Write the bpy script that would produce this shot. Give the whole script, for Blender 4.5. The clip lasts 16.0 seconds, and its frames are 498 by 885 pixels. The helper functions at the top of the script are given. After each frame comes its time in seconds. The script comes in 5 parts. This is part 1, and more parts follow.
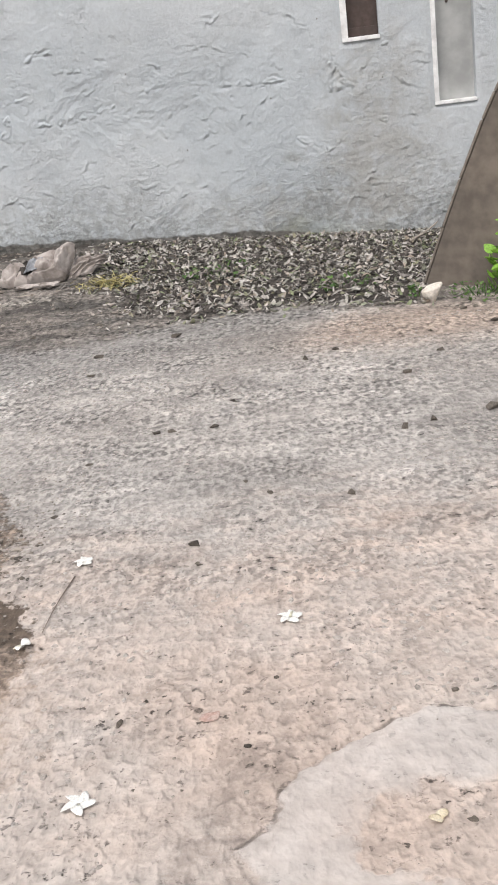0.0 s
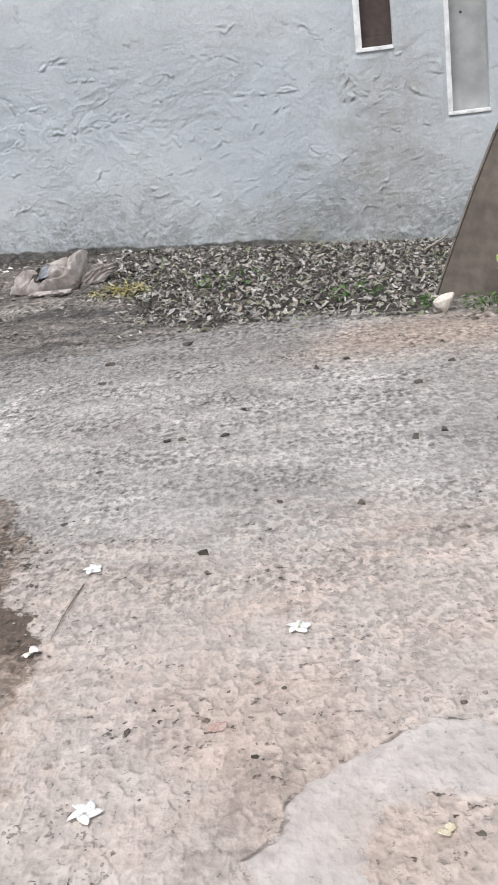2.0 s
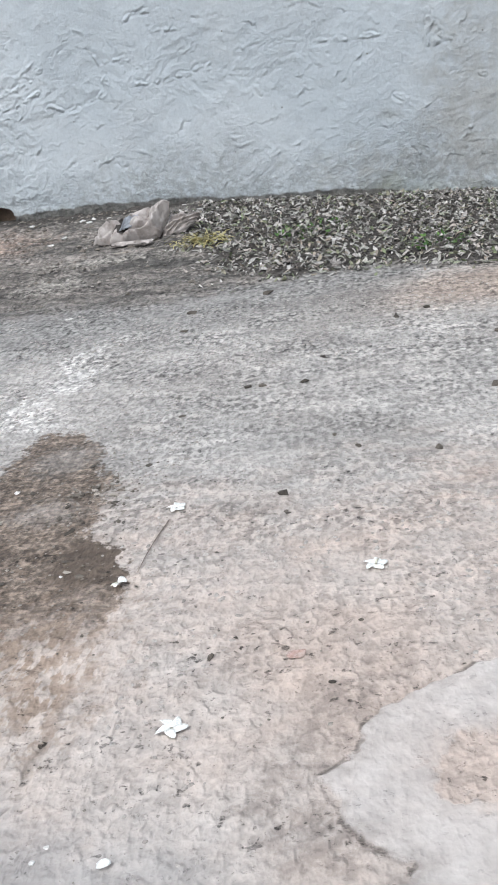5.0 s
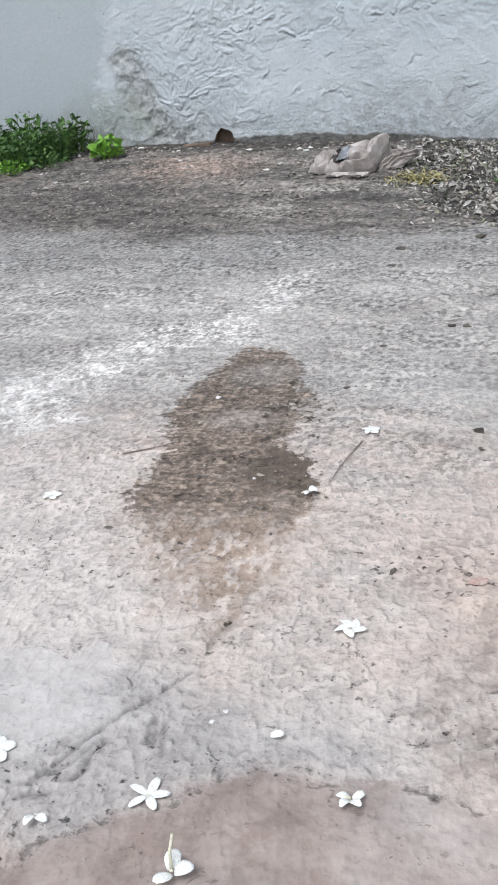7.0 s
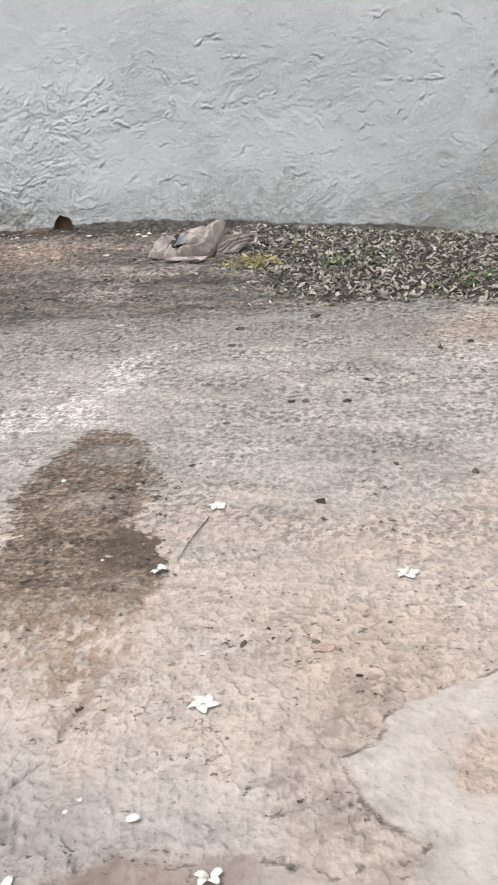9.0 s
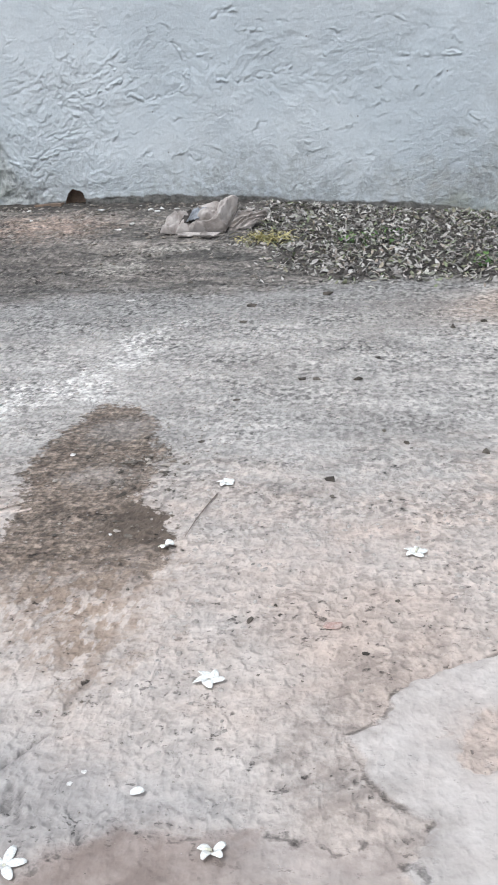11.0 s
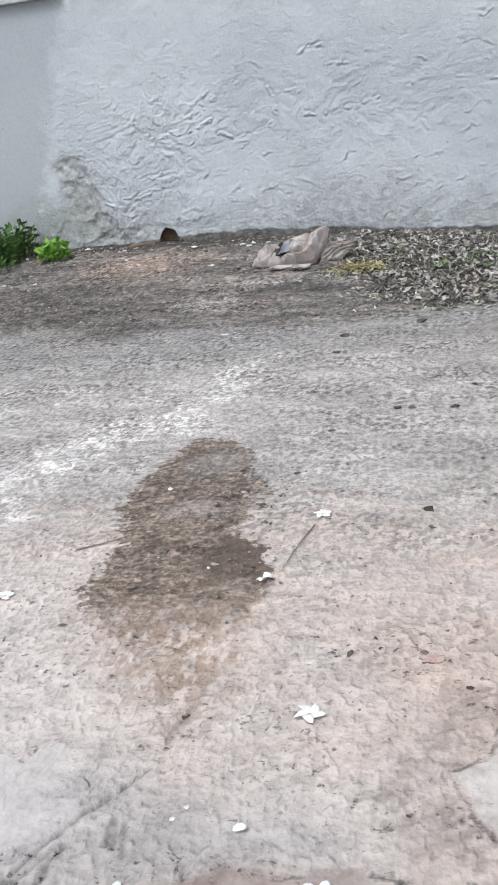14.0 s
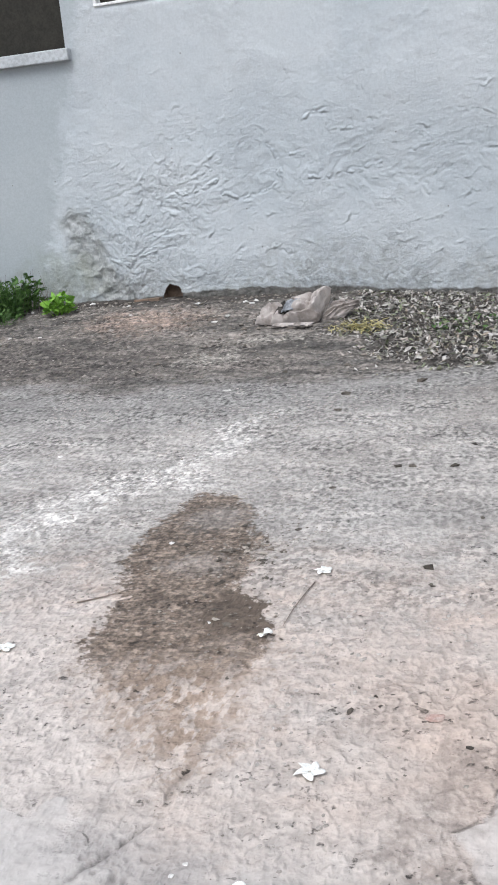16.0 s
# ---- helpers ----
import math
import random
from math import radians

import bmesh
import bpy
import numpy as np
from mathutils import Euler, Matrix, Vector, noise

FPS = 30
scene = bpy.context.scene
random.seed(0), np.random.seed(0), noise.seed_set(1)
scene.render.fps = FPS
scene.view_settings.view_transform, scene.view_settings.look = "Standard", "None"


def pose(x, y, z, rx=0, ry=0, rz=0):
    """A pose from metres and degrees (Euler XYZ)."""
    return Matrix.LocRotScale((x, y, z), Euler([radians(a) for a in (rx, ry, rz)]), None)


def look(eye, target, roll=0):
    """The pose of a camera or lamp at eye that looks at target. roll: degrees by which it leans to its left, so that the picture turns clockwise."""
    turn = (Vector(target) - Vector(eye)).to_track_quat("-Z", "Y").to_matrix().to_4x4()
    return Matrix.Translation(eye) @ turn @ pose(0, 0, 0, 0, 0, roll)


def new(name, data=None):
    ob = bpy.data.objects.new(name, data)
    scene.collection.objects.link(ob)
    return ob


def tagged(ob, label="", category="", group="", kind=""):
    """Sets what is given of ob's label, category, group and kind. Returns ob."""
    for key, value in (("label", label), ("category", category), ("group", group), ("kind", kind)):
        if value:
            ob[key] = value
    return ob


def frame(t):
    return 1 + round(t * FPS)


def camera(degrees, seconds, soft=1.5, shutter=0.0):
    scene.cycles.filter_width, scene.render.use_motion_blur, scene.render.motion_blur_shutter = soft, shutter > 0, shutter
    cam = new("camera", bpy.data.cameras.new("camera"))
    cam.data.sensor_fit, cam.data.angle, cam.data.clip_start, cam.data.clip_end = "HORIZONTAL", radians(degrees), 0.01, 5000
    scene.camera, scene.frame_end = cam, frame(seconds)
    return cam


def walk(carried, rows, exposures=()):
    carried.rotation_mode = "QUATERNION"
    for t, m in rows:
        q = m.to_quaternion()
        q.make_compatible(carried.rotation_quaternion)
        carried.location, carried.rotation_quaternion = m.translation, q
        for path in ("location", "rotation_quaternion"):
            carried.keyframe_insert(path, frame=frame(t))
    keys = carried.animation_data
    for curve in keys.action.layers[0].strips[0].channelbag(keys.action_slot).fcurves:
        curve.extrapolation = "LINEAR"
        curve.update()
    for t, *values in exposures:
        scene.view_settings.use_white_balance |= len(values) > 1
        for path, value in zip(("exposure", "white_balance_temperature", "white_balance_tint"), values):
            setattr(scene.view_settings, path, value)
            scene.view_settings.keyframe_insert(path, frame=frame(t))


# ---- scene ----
cam = camera(28.3, 16.0, 1.8)
# seconds, stops, kelvin, tint
WHITE = [(0.0, 0.16, 6700, 11), (1.5, 0.16, 6600, 11), (2.0, 0.16, 6350, 10), (3.0, 0.16, 6200, 9), (5.5, 0.16, 6050, 7), (7.0, 0.16, 6050, 8), (7.5, 0.16, 6080, 8), (8.0, 0.16, 6680, 10), (9.0, 0.16, 6700, 10), (11.5, 0.16, 5950, 7), (12.5, 0.16, 5980, 7), (14.0, 0.16, 6150, 9), (16.0, 0.16, 6150, 9)]
PATH = [
    (0, (0.265, -0.081, 1.487), (0.065, 1.786, 0.798), -7.4),
    (0.5, (0.263, -0.08, 1.485), (0.048, 1.781, 0.786), -7.6),
    (1, (0.267, -0.078, 1.484), (0.063, 1.784, 0.781), -7.5),
    (1.5, (0.268, -0.079, 1.488), (0.063, 1.788, 0.801), -7.3),
    (2, (0.267, -0.078, 1.49), (0.047, 1.793, 0.819), -7.1),
    (2.5, (0.263, -0.078, 1.491), (0.018, 1.787, 0.813), -7.5),
    (3, (0.255, -0.082, 1.492), (-0.075, 1.766, 0.803), -8.5),
    (3.2, (0.246, -0.083, 1.49), (-0.106, 1.761, 0.801), -8.4),
    (5.3, (0.267, -0.197, 1.486), (-0.126, 1.609, 0.721), -8.3),
    (5.5, (0.268, -0.209, 1.481), (-0.165, 1.579, 0.696), -8.7),
    (6, (0.244, -0.248, 1.465), (-0.29, 1.492, 0.637), -8.1),
    (6.5, (0.217, -0.284, 1.457), (-0.44, 1.411, 0.622), -7.2),
    (7, (0.189, -0.308, 1.451), (-0.519, 1.379, 0.644), -4.7),
    (7.5, (0.193, -0.322, 1.451), (-0.461, 1.407, 0.688), -4.0),
    (8, (0.213, -0.324, 1.451), (-0.308, 1.463, 0.721), -4.0),
    (8.5, (0.226, -0.332, 1.456), (-0.194, 1.493, 0.753), -4.3),
    (9, (0.225, -0.339, 1.457), (-0.206, 1.493, 0.78), -3.8),
    (9.2, (0.221, -0.344, 1.456), (-0.222, 1.486, 0.781), -3.5),
    (11.3, (0.224, -0.326, 1.446), (-0.223, 1.486, 0.726), -3.1),
    (11.5, (0.226, -0.331, 1.449), (-0.205, 1.496, 0.758), -2.8),
    (12, (0.221, -0.331, 1.45), (-0.229, 1.493, 0.764), -2.3),
    (12.5, (0.215, -0.325, 1.444), (-0.311, 1.468, 0.731), -3.2),
    (13, (0.214, -0.317, 1.439), (-0.368, 1.451, 0.707), -4.3),
    (13.5, (0.224, -0.318, 1.445), (-0.41, 1.442, 0.737), -5.9),
    (14, (0.225, -0.322, 1.449), (-0.413, 1.461, 0.805), -6.4),
    (14.5, (0.23, -0.334, 1.457), (-0.381, 1.471, 0.849), -6.2),
    (15, (0.225, -0.342, 1.458), (-0.371, 1.475, 0.87), -5.8),
    (15.5, (0.225, -0.352, 1.462), (-0.378, 1.473, 0.909), -5.1),
    (16, (0.223, -0.363, 1.468), (-0.412, 1.455, 0.929), -5.3),
]
walk(cam, [(t, look(eye, target, roll)) for t, eye, target, roll in PATH], WHITE)

# ---- light ----
world = bpy.data.worlds.new("sky")
scene.world = world
world.use_nodes = True
wn, wl = world.node_tree.nodes, world.node_tree.links
sky = wn.new("ShaderNodeTexSky")
sky.sky_type, sky.sun_disc = "NISHITA", False
sky.sun_elevation, sky.sun_rotation = radians(62), radians(200)
sky.dust_density, sky.air_density, sky.ozone_density = 4.0, 1.0, 1.0
grey = wn.new("ShaderNodeHueSaturation")
grey.inputs["Saturation"].default_value = 0.35
wl.new(sky.outputs[0], grey.inputs["Color"])
wl.new(grey.outputs[0], wn["Background"].inputs[0])
wn["Background"].inputs[1].default_value = 0.15
sun_data = bpy.data.lights.new("sun", "SUN")
sun_data.energy, sun_data.angle, sun_data.color = 1.3, radians(28), (1.0, 0.97, 0.93)
sun = new("sun", sun_data)
sun.matrix_world = look((-3, -6, 16), (0, 4, 0))

# ---- material helpers ----


class Nodes:
    """A small wrapper round one material's node tree."""

    def __init__(self, name, rough=0.9):
        self.mat = bpy.data.materials.new(name)
        self.mat.use_nodes = True
        self.tree = self.mat.node_tree
        self.bsdf = self.tree.nodes["Principled BSDF"]
        self.bsdf.inputs["Roughness"].default_value = rough
        self.bsdf.inputs["Specular IOR Level"].default_value = 0.3
        self.coord = self.tree.nodes.new("ShaderNodeTexCoord").outputs["Object"]

    def link(self, a, b):
        self.tree.links.new(a, b)

    def put(self, socket, value):
        if isinstance(value, bpy.types.NodeSocket):
            self.link(value, socket)
        elif isinstance(value, tuple) and len(value) == 3 and socket.type == "RGBA":
            socket.default_value = (*value, 1)
        else:
            socket.default_value = value

    def noise(self, scale, detail=3.0, rough=0.55, stretch=None, distort=0.0):
        n = self.tree.nodes.new("ShaderNodeTexNoise")
        n.inputs["Scale"].default_value, n.inputs["Detail"].default_value = scale, detail
        n.inputs["Roughness"].default_value, n.inputs["Distortion"].default_value = rough, distort
        self.link(self.stretched(stretch), n.inputs["Vector"])
        return n.outputs["Fac"]

    def stretched(self, stretch):
        if not stretch:
            return self.coord
        m = self.tree.nodes.new("ShaderNodeMapping")
        m.inputs["Scale"].default_value = stretch
        self.link(self.coord, m.inputs["Vector"])
        return m.outputs[0]

    def cells(self, scale, stretch=None, feature="F1"):
        n = self.tree.nodes.new("ShaderNodeTexVoronoi")
        n.feature = feature
        n.inputs["Scale"].default_value = scale
        self.link(self.stretched(stretch), n.inputs["Vector"])
        return n.outputs["Distance"]

    def grains(self, scale, stretch=None, wobble=0.35):
        """A random number for each of many irregular grains."""
        v = self.tree.nodes.new("ShaderNodeTexVoronoi")
        v.inputs["Scale"].default_value = scale
        n = self.tree.nodes.new("ShaderNodeTexNoise")
        n.inputs["Scale"].default_value, n.inputs["Detail"].default_value = scale * 1.1, 3
        src = self.stretched(stretch)
        self.link(src, n.inputs["Vector"])
        off = self.tree.nodes.new("ShaderNodeVectorMath")
        off.operation = "MULTIPLY_ADD"
        self.link(n.outputs["Color"], off.inputs[0])
        off.inputs[1].default_value = (wobble * 4 / scale,) * 3
        self.link(src, off.inputs[2])
        self.link(off.outputs[0], v.inputs["Vector"])
        sep = self.tree.nodes.new("ShaderNodeSeparateColor")
        self.link(v.outputs["Color"], sep.inputs[0])
        return sep.outputs[0], v.outputs["Distance"]

    def attr(self, name):
        n = self.tree.nodes.new("ShaderNodeAttribute")
        n.attribute_name = name
        return n.outputs["Fac"]

    def math(self, op, a, b=0.0):
        n = self.tree.nodes.new("ShaderNodeMath")
        n.operation = op
        self.put(n.inputs[0], a)
        self.put(n.inputs[1], b)
        return n.outputs[0]

    def ramp(self, value, lo, hi, a=0.0, b=1.0):
        n = self.tree.nodes.new("ShaderNodeMapRange")
        n.interpolation_type = "SMOOTHSTEP"
        self.put(n.inputs["Value"], value)
        for key, v in (("From Min", lo), ("From Max", hi), ("To Min", a), ("To Max", b)):
            n.inputs[key].default_value = v
        return n.outputs["Result"]

    def mix(self, fac, a, b, kind="MIX"):
        n = self.tree.nodes.new("ShaderNodeMix")
        n.data_type, n.blend_type = "RGBA", kind
        self.put(n.inputs["Factor"], fac)
        self.put(n.inputs["A"], a)
        self.put(n.inputs["B"], b)
        return n.outputs["Result"]

    def scale_colour(self, colour, value):
        n = self.tree.nodes.new("ShaderNodeVectorMath")
        n.operation = "SCALE"
        self.put(n.inputs[0], colour)
        self.put(n.inputs["Scale"], value)
        return n.outputs[0]

    def random(self):
        return self.tree.nodes.new("ShaderNodeObjectInfo").outputs["Random"]

    def island(self):
        return self.tree.nodes.new("ShaderNodeNewGeometry").outputs["Random Per Island"]

    def bump(self, height, distance, strength=1.0):
        n = self.tree.nodes.new("ShaderNodeBump")
        n.inputs["Distance"].default_value, n.inputs["Strength"].default_value = distance, strength
        self.put(n.inputs["Height"], height)
        self.link(n.outputs[0], self.bsdf.inputs["Normal"])

    def colour(self, value):
        self.put(self.bsdf.inputs["Base Color"], value)
        return self.mat


def simple(name, a, b, scale=20.0, rough=0.85, bump=0.002, fine=4.0):
    """Two-tone mottled material with fine grain."""
    m = Nodes(name, rough)
    big, small = m.noise(scale, 4), m.noise(scale * fine, 4)
    c = m.mix(m.ramp(big, 0.35, 0.65), a, b)
    c = m.scale_colour(c, m.ramp(small, 0.3, 0.7, 0.82, 1.15))
    m.bump(m.math("ADD", big, m.math("MULTIPLY", small, 0.5)), bump)
    return m.colour(c)


def per_piece(name, stops, rough=0.85, joined=False, bump=0.001):
    """Colours that change from piece to piece along a ramp."""
    m = Nodes(name, rough)
    r = m.tree.nodes.new("ShaderNodeValToRGB")
    while len(r.color_ramp.elements) < len(stops):
        r.color_ramp.elements.new(0.5)
    for k, (e, c) in enumerate(zip(r.color_ramp.elements, stops)):
        e.position, e.color = k / max(1, len(stops) - 1), (*c, 1)
    m.link(m.island() if joined else m.random(), r.inputs["Fac"])
    g = m.noise(90, 3)
    m.bump(g, bump)
    return m.colour(m.scale_colour(r.outputs["Color"], m.ramp(g, 0.3, 0.7, 0.75, 1.2)))


# ---- the yard's concrete and soil ----
def ground_material():
    m = Nodes("weathered_concrete_yard", 0.93)
    warp = m.math("SUBTRACT", m.noise(7, 5, 0.62), 0.5)
    fray = m.math("SUBTRACT", m.noise(30, 4, 0.6), 0.5)
    big = m.noise(0.9, 4, 0.6)
    mid = m.noise(4.5, 5, 0.65)

    def zone(name, soft, w1=0.25, w2=0.08):
        d = m.math("ADD", m.attr(name), m.math("ADD", m.math("MULTIPLY", warp, w1), m.math("MULTIPLY", fray, w2)))
        return m.ramp(d, -soft, soft)

    c = m.mix(m.ramp(mid, 0.35, 0.65), (0.50, 0.43, 0.385), (0.46, 0.41, 0.375))
    c = m.mix(m.ramp(big, 0.42, 0.62, 0.0, 0.55), c, (0.50, 0.39, 0.325))
    c = m.mix(m.math("MULTIPLY", zone("cool", 0.6, 1.6, 0.3), 0.85), c, m.mix(m.ramp(m.noise(1.6, 5, 0.65), 0.4, 0.6), (0.30, 0.29, 0.277), (0.402, 0.388, 0.370)))
    c = m.mix(m.math("MULTIPLY", zone("ash", 0.35, 0.9, 0.15), 0.7), c, (0.54, 0.495, 0.463))
    c = m.mix(m.math("MULTIPLY", zone("rust", 0.35, 0.8, 0.3), 0.75), c, (0.36, 0.285, 0.235))
    front = zone("front", 0.05, 0.14, 0.10)
    c = m.mix(m.math("MULTIPLY", front, 0.9), c, m.mix(m.ramp(m.noise(6, 5, 0.65), 0.35, 0.65), (0.335, 0.28, 0.253), (0.44, 0.382, 0.35)))
    c = m.mix(m.math("MULTIPLY", zone("tread", 0.15, 0.3, 0.1), 0.75), c, (0.345, 0.33, 0.322))
    c = m.mix(m.math("MULTIPLY", zone("silt", 0.05, 0.15, 0.1), 0.85), c, m.mix(m.ramp(m.noise(9, 5, 0.65), 0.38, 0.62), (0.245, 0.192, 0.168), (0.335, 0.275, 0.245)))
    pale = zone("pale", 0.010, 0.0, 0.03)
    c = m.mix(m.math("MULTIPLY", pale, 0.66), c, m.mix(m.ramp(m.noise(9, 5, 0.65), 0.38, 0.62), (0.50, 0.472, 0.452), (0.56, 0.532, 0.512)))
    c = m.mix(m.math("MULTIPLY", zone("worn", 0.04, 0.1, 0.08), 0.5), c, m.mix(m.ramp(m.noise(11, 5, 0.7), 0.42, 0.60), (0.40, 0.335, 0.295), (0.56, 0.46, 0.40)))
    lime = m.math("MULTIPLY", zone("lime", 0.08, 0.35, 0.4), m.ramp(m.noise(11, 6, 0.70, (1.2, 0.8, 1)), 0.42, 0.52))
    c = m.mix(m.math("MULTIPLY", lime, 0.85), c, (0.66, 0.635, 0.605))
    marble = m.math("MULTIPLY", zone("chalk", 0.5, 1.2, 0.3), m.ramp(m.noise(3.0, 7, 0.72, (0.5, 1.3, 1), 0.6), 0.50, 0.60))
    c = m.mix(m.math("MULTIPLY", marble, 0.6), c, (0.50, 0.48, 0.455))
    c = m.mix(m.math("MULTIPLY", zone("damp_edge", 0.2, 0.3, 0.2), 0.6), c, (0.55, 0.465, 0.41))
    low = m.math("MULTIPLY", zone("damp_edge", 0.18, 0.45, 0.3), m.ramp(m.noise(15, 3, 0.6, (1.5, 0.7, 1)), 0.42, 0.52, 0.15, 1.0))
    c = m.mix(m.math("MULTIPLY", low, 0.85), c, (0.30, 0.224, 0.17))
    wet = m.math("MULTIPLY", zone("damp", 0.018, 0.10, 0.26), m.ramp(m.math("ADD", m.attr("gap"), m.math("MULTIPLY", fray, 0.3)), -0.06, 0.06, 1.0, 0.55))
    blot = m.noise(13, 6, 0.70, (0.9, 0.9, 1))
    tone = m.mix(m.ramp(blot, 0.40, 0.62), (0.112, 0.084, 0.064), (0.232, 0.184, 0.147))
    tone = m.scale_colour(tone, m.ramp(m.noise(46, 4, 0.65, (0.8, 1.0, 1)), 0.40, 0.62, 0.58, 1.60))
    tone = m.mix(m.ramp(m.math("ADD", m.attr("core"), m.math("MULTIPLY", warp, 0.3)), -0.06, 0.10), tone, (0.095, 0.07, 0.052))
    wet = m.math("MULTIPLY", wet, m.ramp(m.math("ADD", m.attr("foot"), m.math("MULTIPLY", warp, 0.35)), -0.12, 0.34, 0.0, 1.0))
    c = m.mix(m.math("MULTIPLY", wet, 0.94), c, tone)
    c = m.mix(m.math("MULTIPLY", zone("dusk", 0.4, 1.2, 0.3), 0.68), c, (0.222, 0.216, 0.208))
    ring = m.math("MULTIPLY", zone("ring", 0.06, 0.2, 0.15), m.ramp(m.noise(16, 5, 0.68), 0.40, 0.60, 0.1, 0.55))
    c = m.mix(ring, c, (0.235, 0.195, 0.172))
    soil = zone("soil", 0.32, 1.0, 0.5)
    earth = m.mix(m.ramp(m.noise(4.2, 8, 0.72, (0.45, 1.5, 1)), 0.40, 0.60), (0.072, 0.067, 0.061), (0.185, 0.165, 0.148))
    earth = m.mix(m.ramp(m.noise(2.2, 6, 0.68, (0.4, 1.5, 1)), 0.50, 0.62, 0.0, 0.7), earth, (0.25, 0.222, 0.2))
    earth = m.mix(m.math("MULTIPLY", zone("mud", 0.3, 0.9, 0.3), 0.7), earth, m.mix(m.ramp(m.noise(7, 6, 0.7, (0.4, 1.3, 1)), 0.42, 0.6), (0.055, 0.049, 0.045), (0.12, 0.104, 0.092)))
    earth = m.mix(m.math("MULTIPLY", zone("clay", 0.2, 0.7, 0.5), m.ramp(m.noise(9, 6, 0.72, (0.6, 1.2, 1)), 0.36, 0.56, 0.15, 0.85)), earth, (0.30, 0.222, 0.178))
    earth = m.mix(m.math("MULTIPLY", zone("sand", 0.06, 0.35, 0.3), m.ramp(m.noise(14, 5, 0.7, (0.6, 1.2, 1)), 0.36, 0.54, 0.2, 0.85)), earth, (0.36, 0.335, 0.30))
    earth = m.scale_colour(earth, m.ramp(m.noise(26, 5, 0.70, (0.6, 1.0, 1)), 0.36, 0.64, 0.60, 1.45))
    c = m.mix(m.math("MULTIPLY", soil, 0.9), c, earth)
    # dark humus under the litter, and shade painted along the wall foot
    humus_and_shade = zone("humus_and_shade", 0.10, 0.45, 0.2)
    c = m.mix(m.math("MULTIPLY", humus_and_shade, 0.85), c, (0.052, 0.046, 0.041))

    # grit: clotted grain, dark pits and pale chips; relief shading is painted into it
    rough = m.math("SUBTRACT", 1.0, m.math("MAXIMUM", m.math("MULTIPLY", pale, 0.6), m.math("MULTIPLY", front, 0.6)))
    clot = m.noise(8, 4, 0.6, (1.1, 0.8, 1))
    grain = m.noise(95, 2.0, 0.55)
    stone, near_stone = m.grains(38, (0.95, 0.95, 1), 0.45)
    patchy = m.ramp(m.noise(3.1, 5, 0.65, (0.6, 1.1, 1)), 0.40, 0.62, 0.10, 1.15)
    pits = m.math("MULTIPLY", m.ramp(m.noise(26, 4.0, 0.62, (0.85, 1.0, 1)), 0.615, 0.66), patchy)
    pits2 = m.math("MULTIPLY", m.ramp(m.noise(52, 3.0, 0.6, (0.85, 1.0, 1)), 0.61, 0.66), patchy)
    gouge = m.math("MULTIPLY", m.ramp(m.noise(15, 5, 0.66, (0.8, 1.0, 1), 0.5), 0.645, 0.675), m.ramp(m.noise(2.3, 3), 0.40, 0.55))
    glint = m.math("MULTIPLY", m.ramp(m.noise(33, 4, 0.62, (0.6, 1.0, 1), 0.4), 0.58, 0.66), rough)
    rim = m.math("MULTIPLY", m.ramp(m.math("ADD", m.attr("lip"), m.math("MULTIPLY", fray, 0.02)), 0.002, 0.013, 1.0, 0.0), m.ramp(m.noise(10, 4, 0.7), 0.46, 0.56))
    rim2 = m.math("MULTIPLY", m.ramp(m.math("ABSOLUTE", m.math("ADD", m.attr("front"), m.math("MULTIPLY", warp, 0.25))), 0.0, 0.022, 1.0, 0.0), m.ramp(m.noise(9, 4, 0.7), 0.48, 0.56))
    rim = m.math("MAXIMUM", rim, rim2)
    k = m.ramp(clot, 0.34, 0.66, -0.10, 0.08)
    k = m.math("ADD", k, m.math("MULTIPLY", m.ramp(m.noise(3.4, 6, 0.7, (0.55, 1.2, 1)), 0.36, 0.64, -0.13, 0.11), m.attr("wear")))
    k = m.math("ADD", k, m.math("MULTIPLY", m.ramp(grain, 0.32, 0.68, -0.025, 0.022), rough))
    k = m.math("ADD", k, m.math("MULTIPLY", m.ramp(stone, 0.0, 0.84, -0.03, 0.03), rough))
    ripple = m.ramp(m.noise(34, 1.2, 0.5, (1.05, 0.72, 1)), 0.36, 0.64)
    ripple2 = m.ramp(m.noise(66, 1.2, 0.5, (1.05, 0.72, 1)), 0.40, 0.60)
    coarse = m.math("MULTIPLY", m.math("MULTIPLY", rough, m.attr("wear")), m.math("ADD", m.math("MULTIPLY", patchy, 0.65), 0.40))
    # ripples: light bump tops and their shaded sides put into the colour
    k = m.math("ADD", k, m.math("MULTIPLY", m.math("SUBTRACT", ripple, 0.5), m.math("MULTIPLY", coarse, 0.47)))
    ripple3 = m.ramp(m.noise(24, 1.5, 0.5, (1.0, 0.62, 1)), 0.41, 0.58)
    k = m.math("ADD", k, m.math("MULTIPLY", m.math("SUBTRACT", ripple3, 0.5), m.math("MULTIPLY", m.math("MULTIPLY", coarse, m.attr("far")), 0.42)))
    k = m.math("ADD", k, m.math("MULTIPLY", m.math("SUBTRACT", ripple2, 0.5), m.math("MULTIPLY", coarse, 0.12)))
    k = m.math("ADD", k, m.math("MULTIPLY", glint, 0.12))
    hollow = m.math("ADD", m.math("MULTIPLY", pits, 0.46), m.math("MULTIPLY", pits2, 0.28))
    hollow = m.math("ADD", hollow, m.math("MULTIPLY", gouge, 0.50))
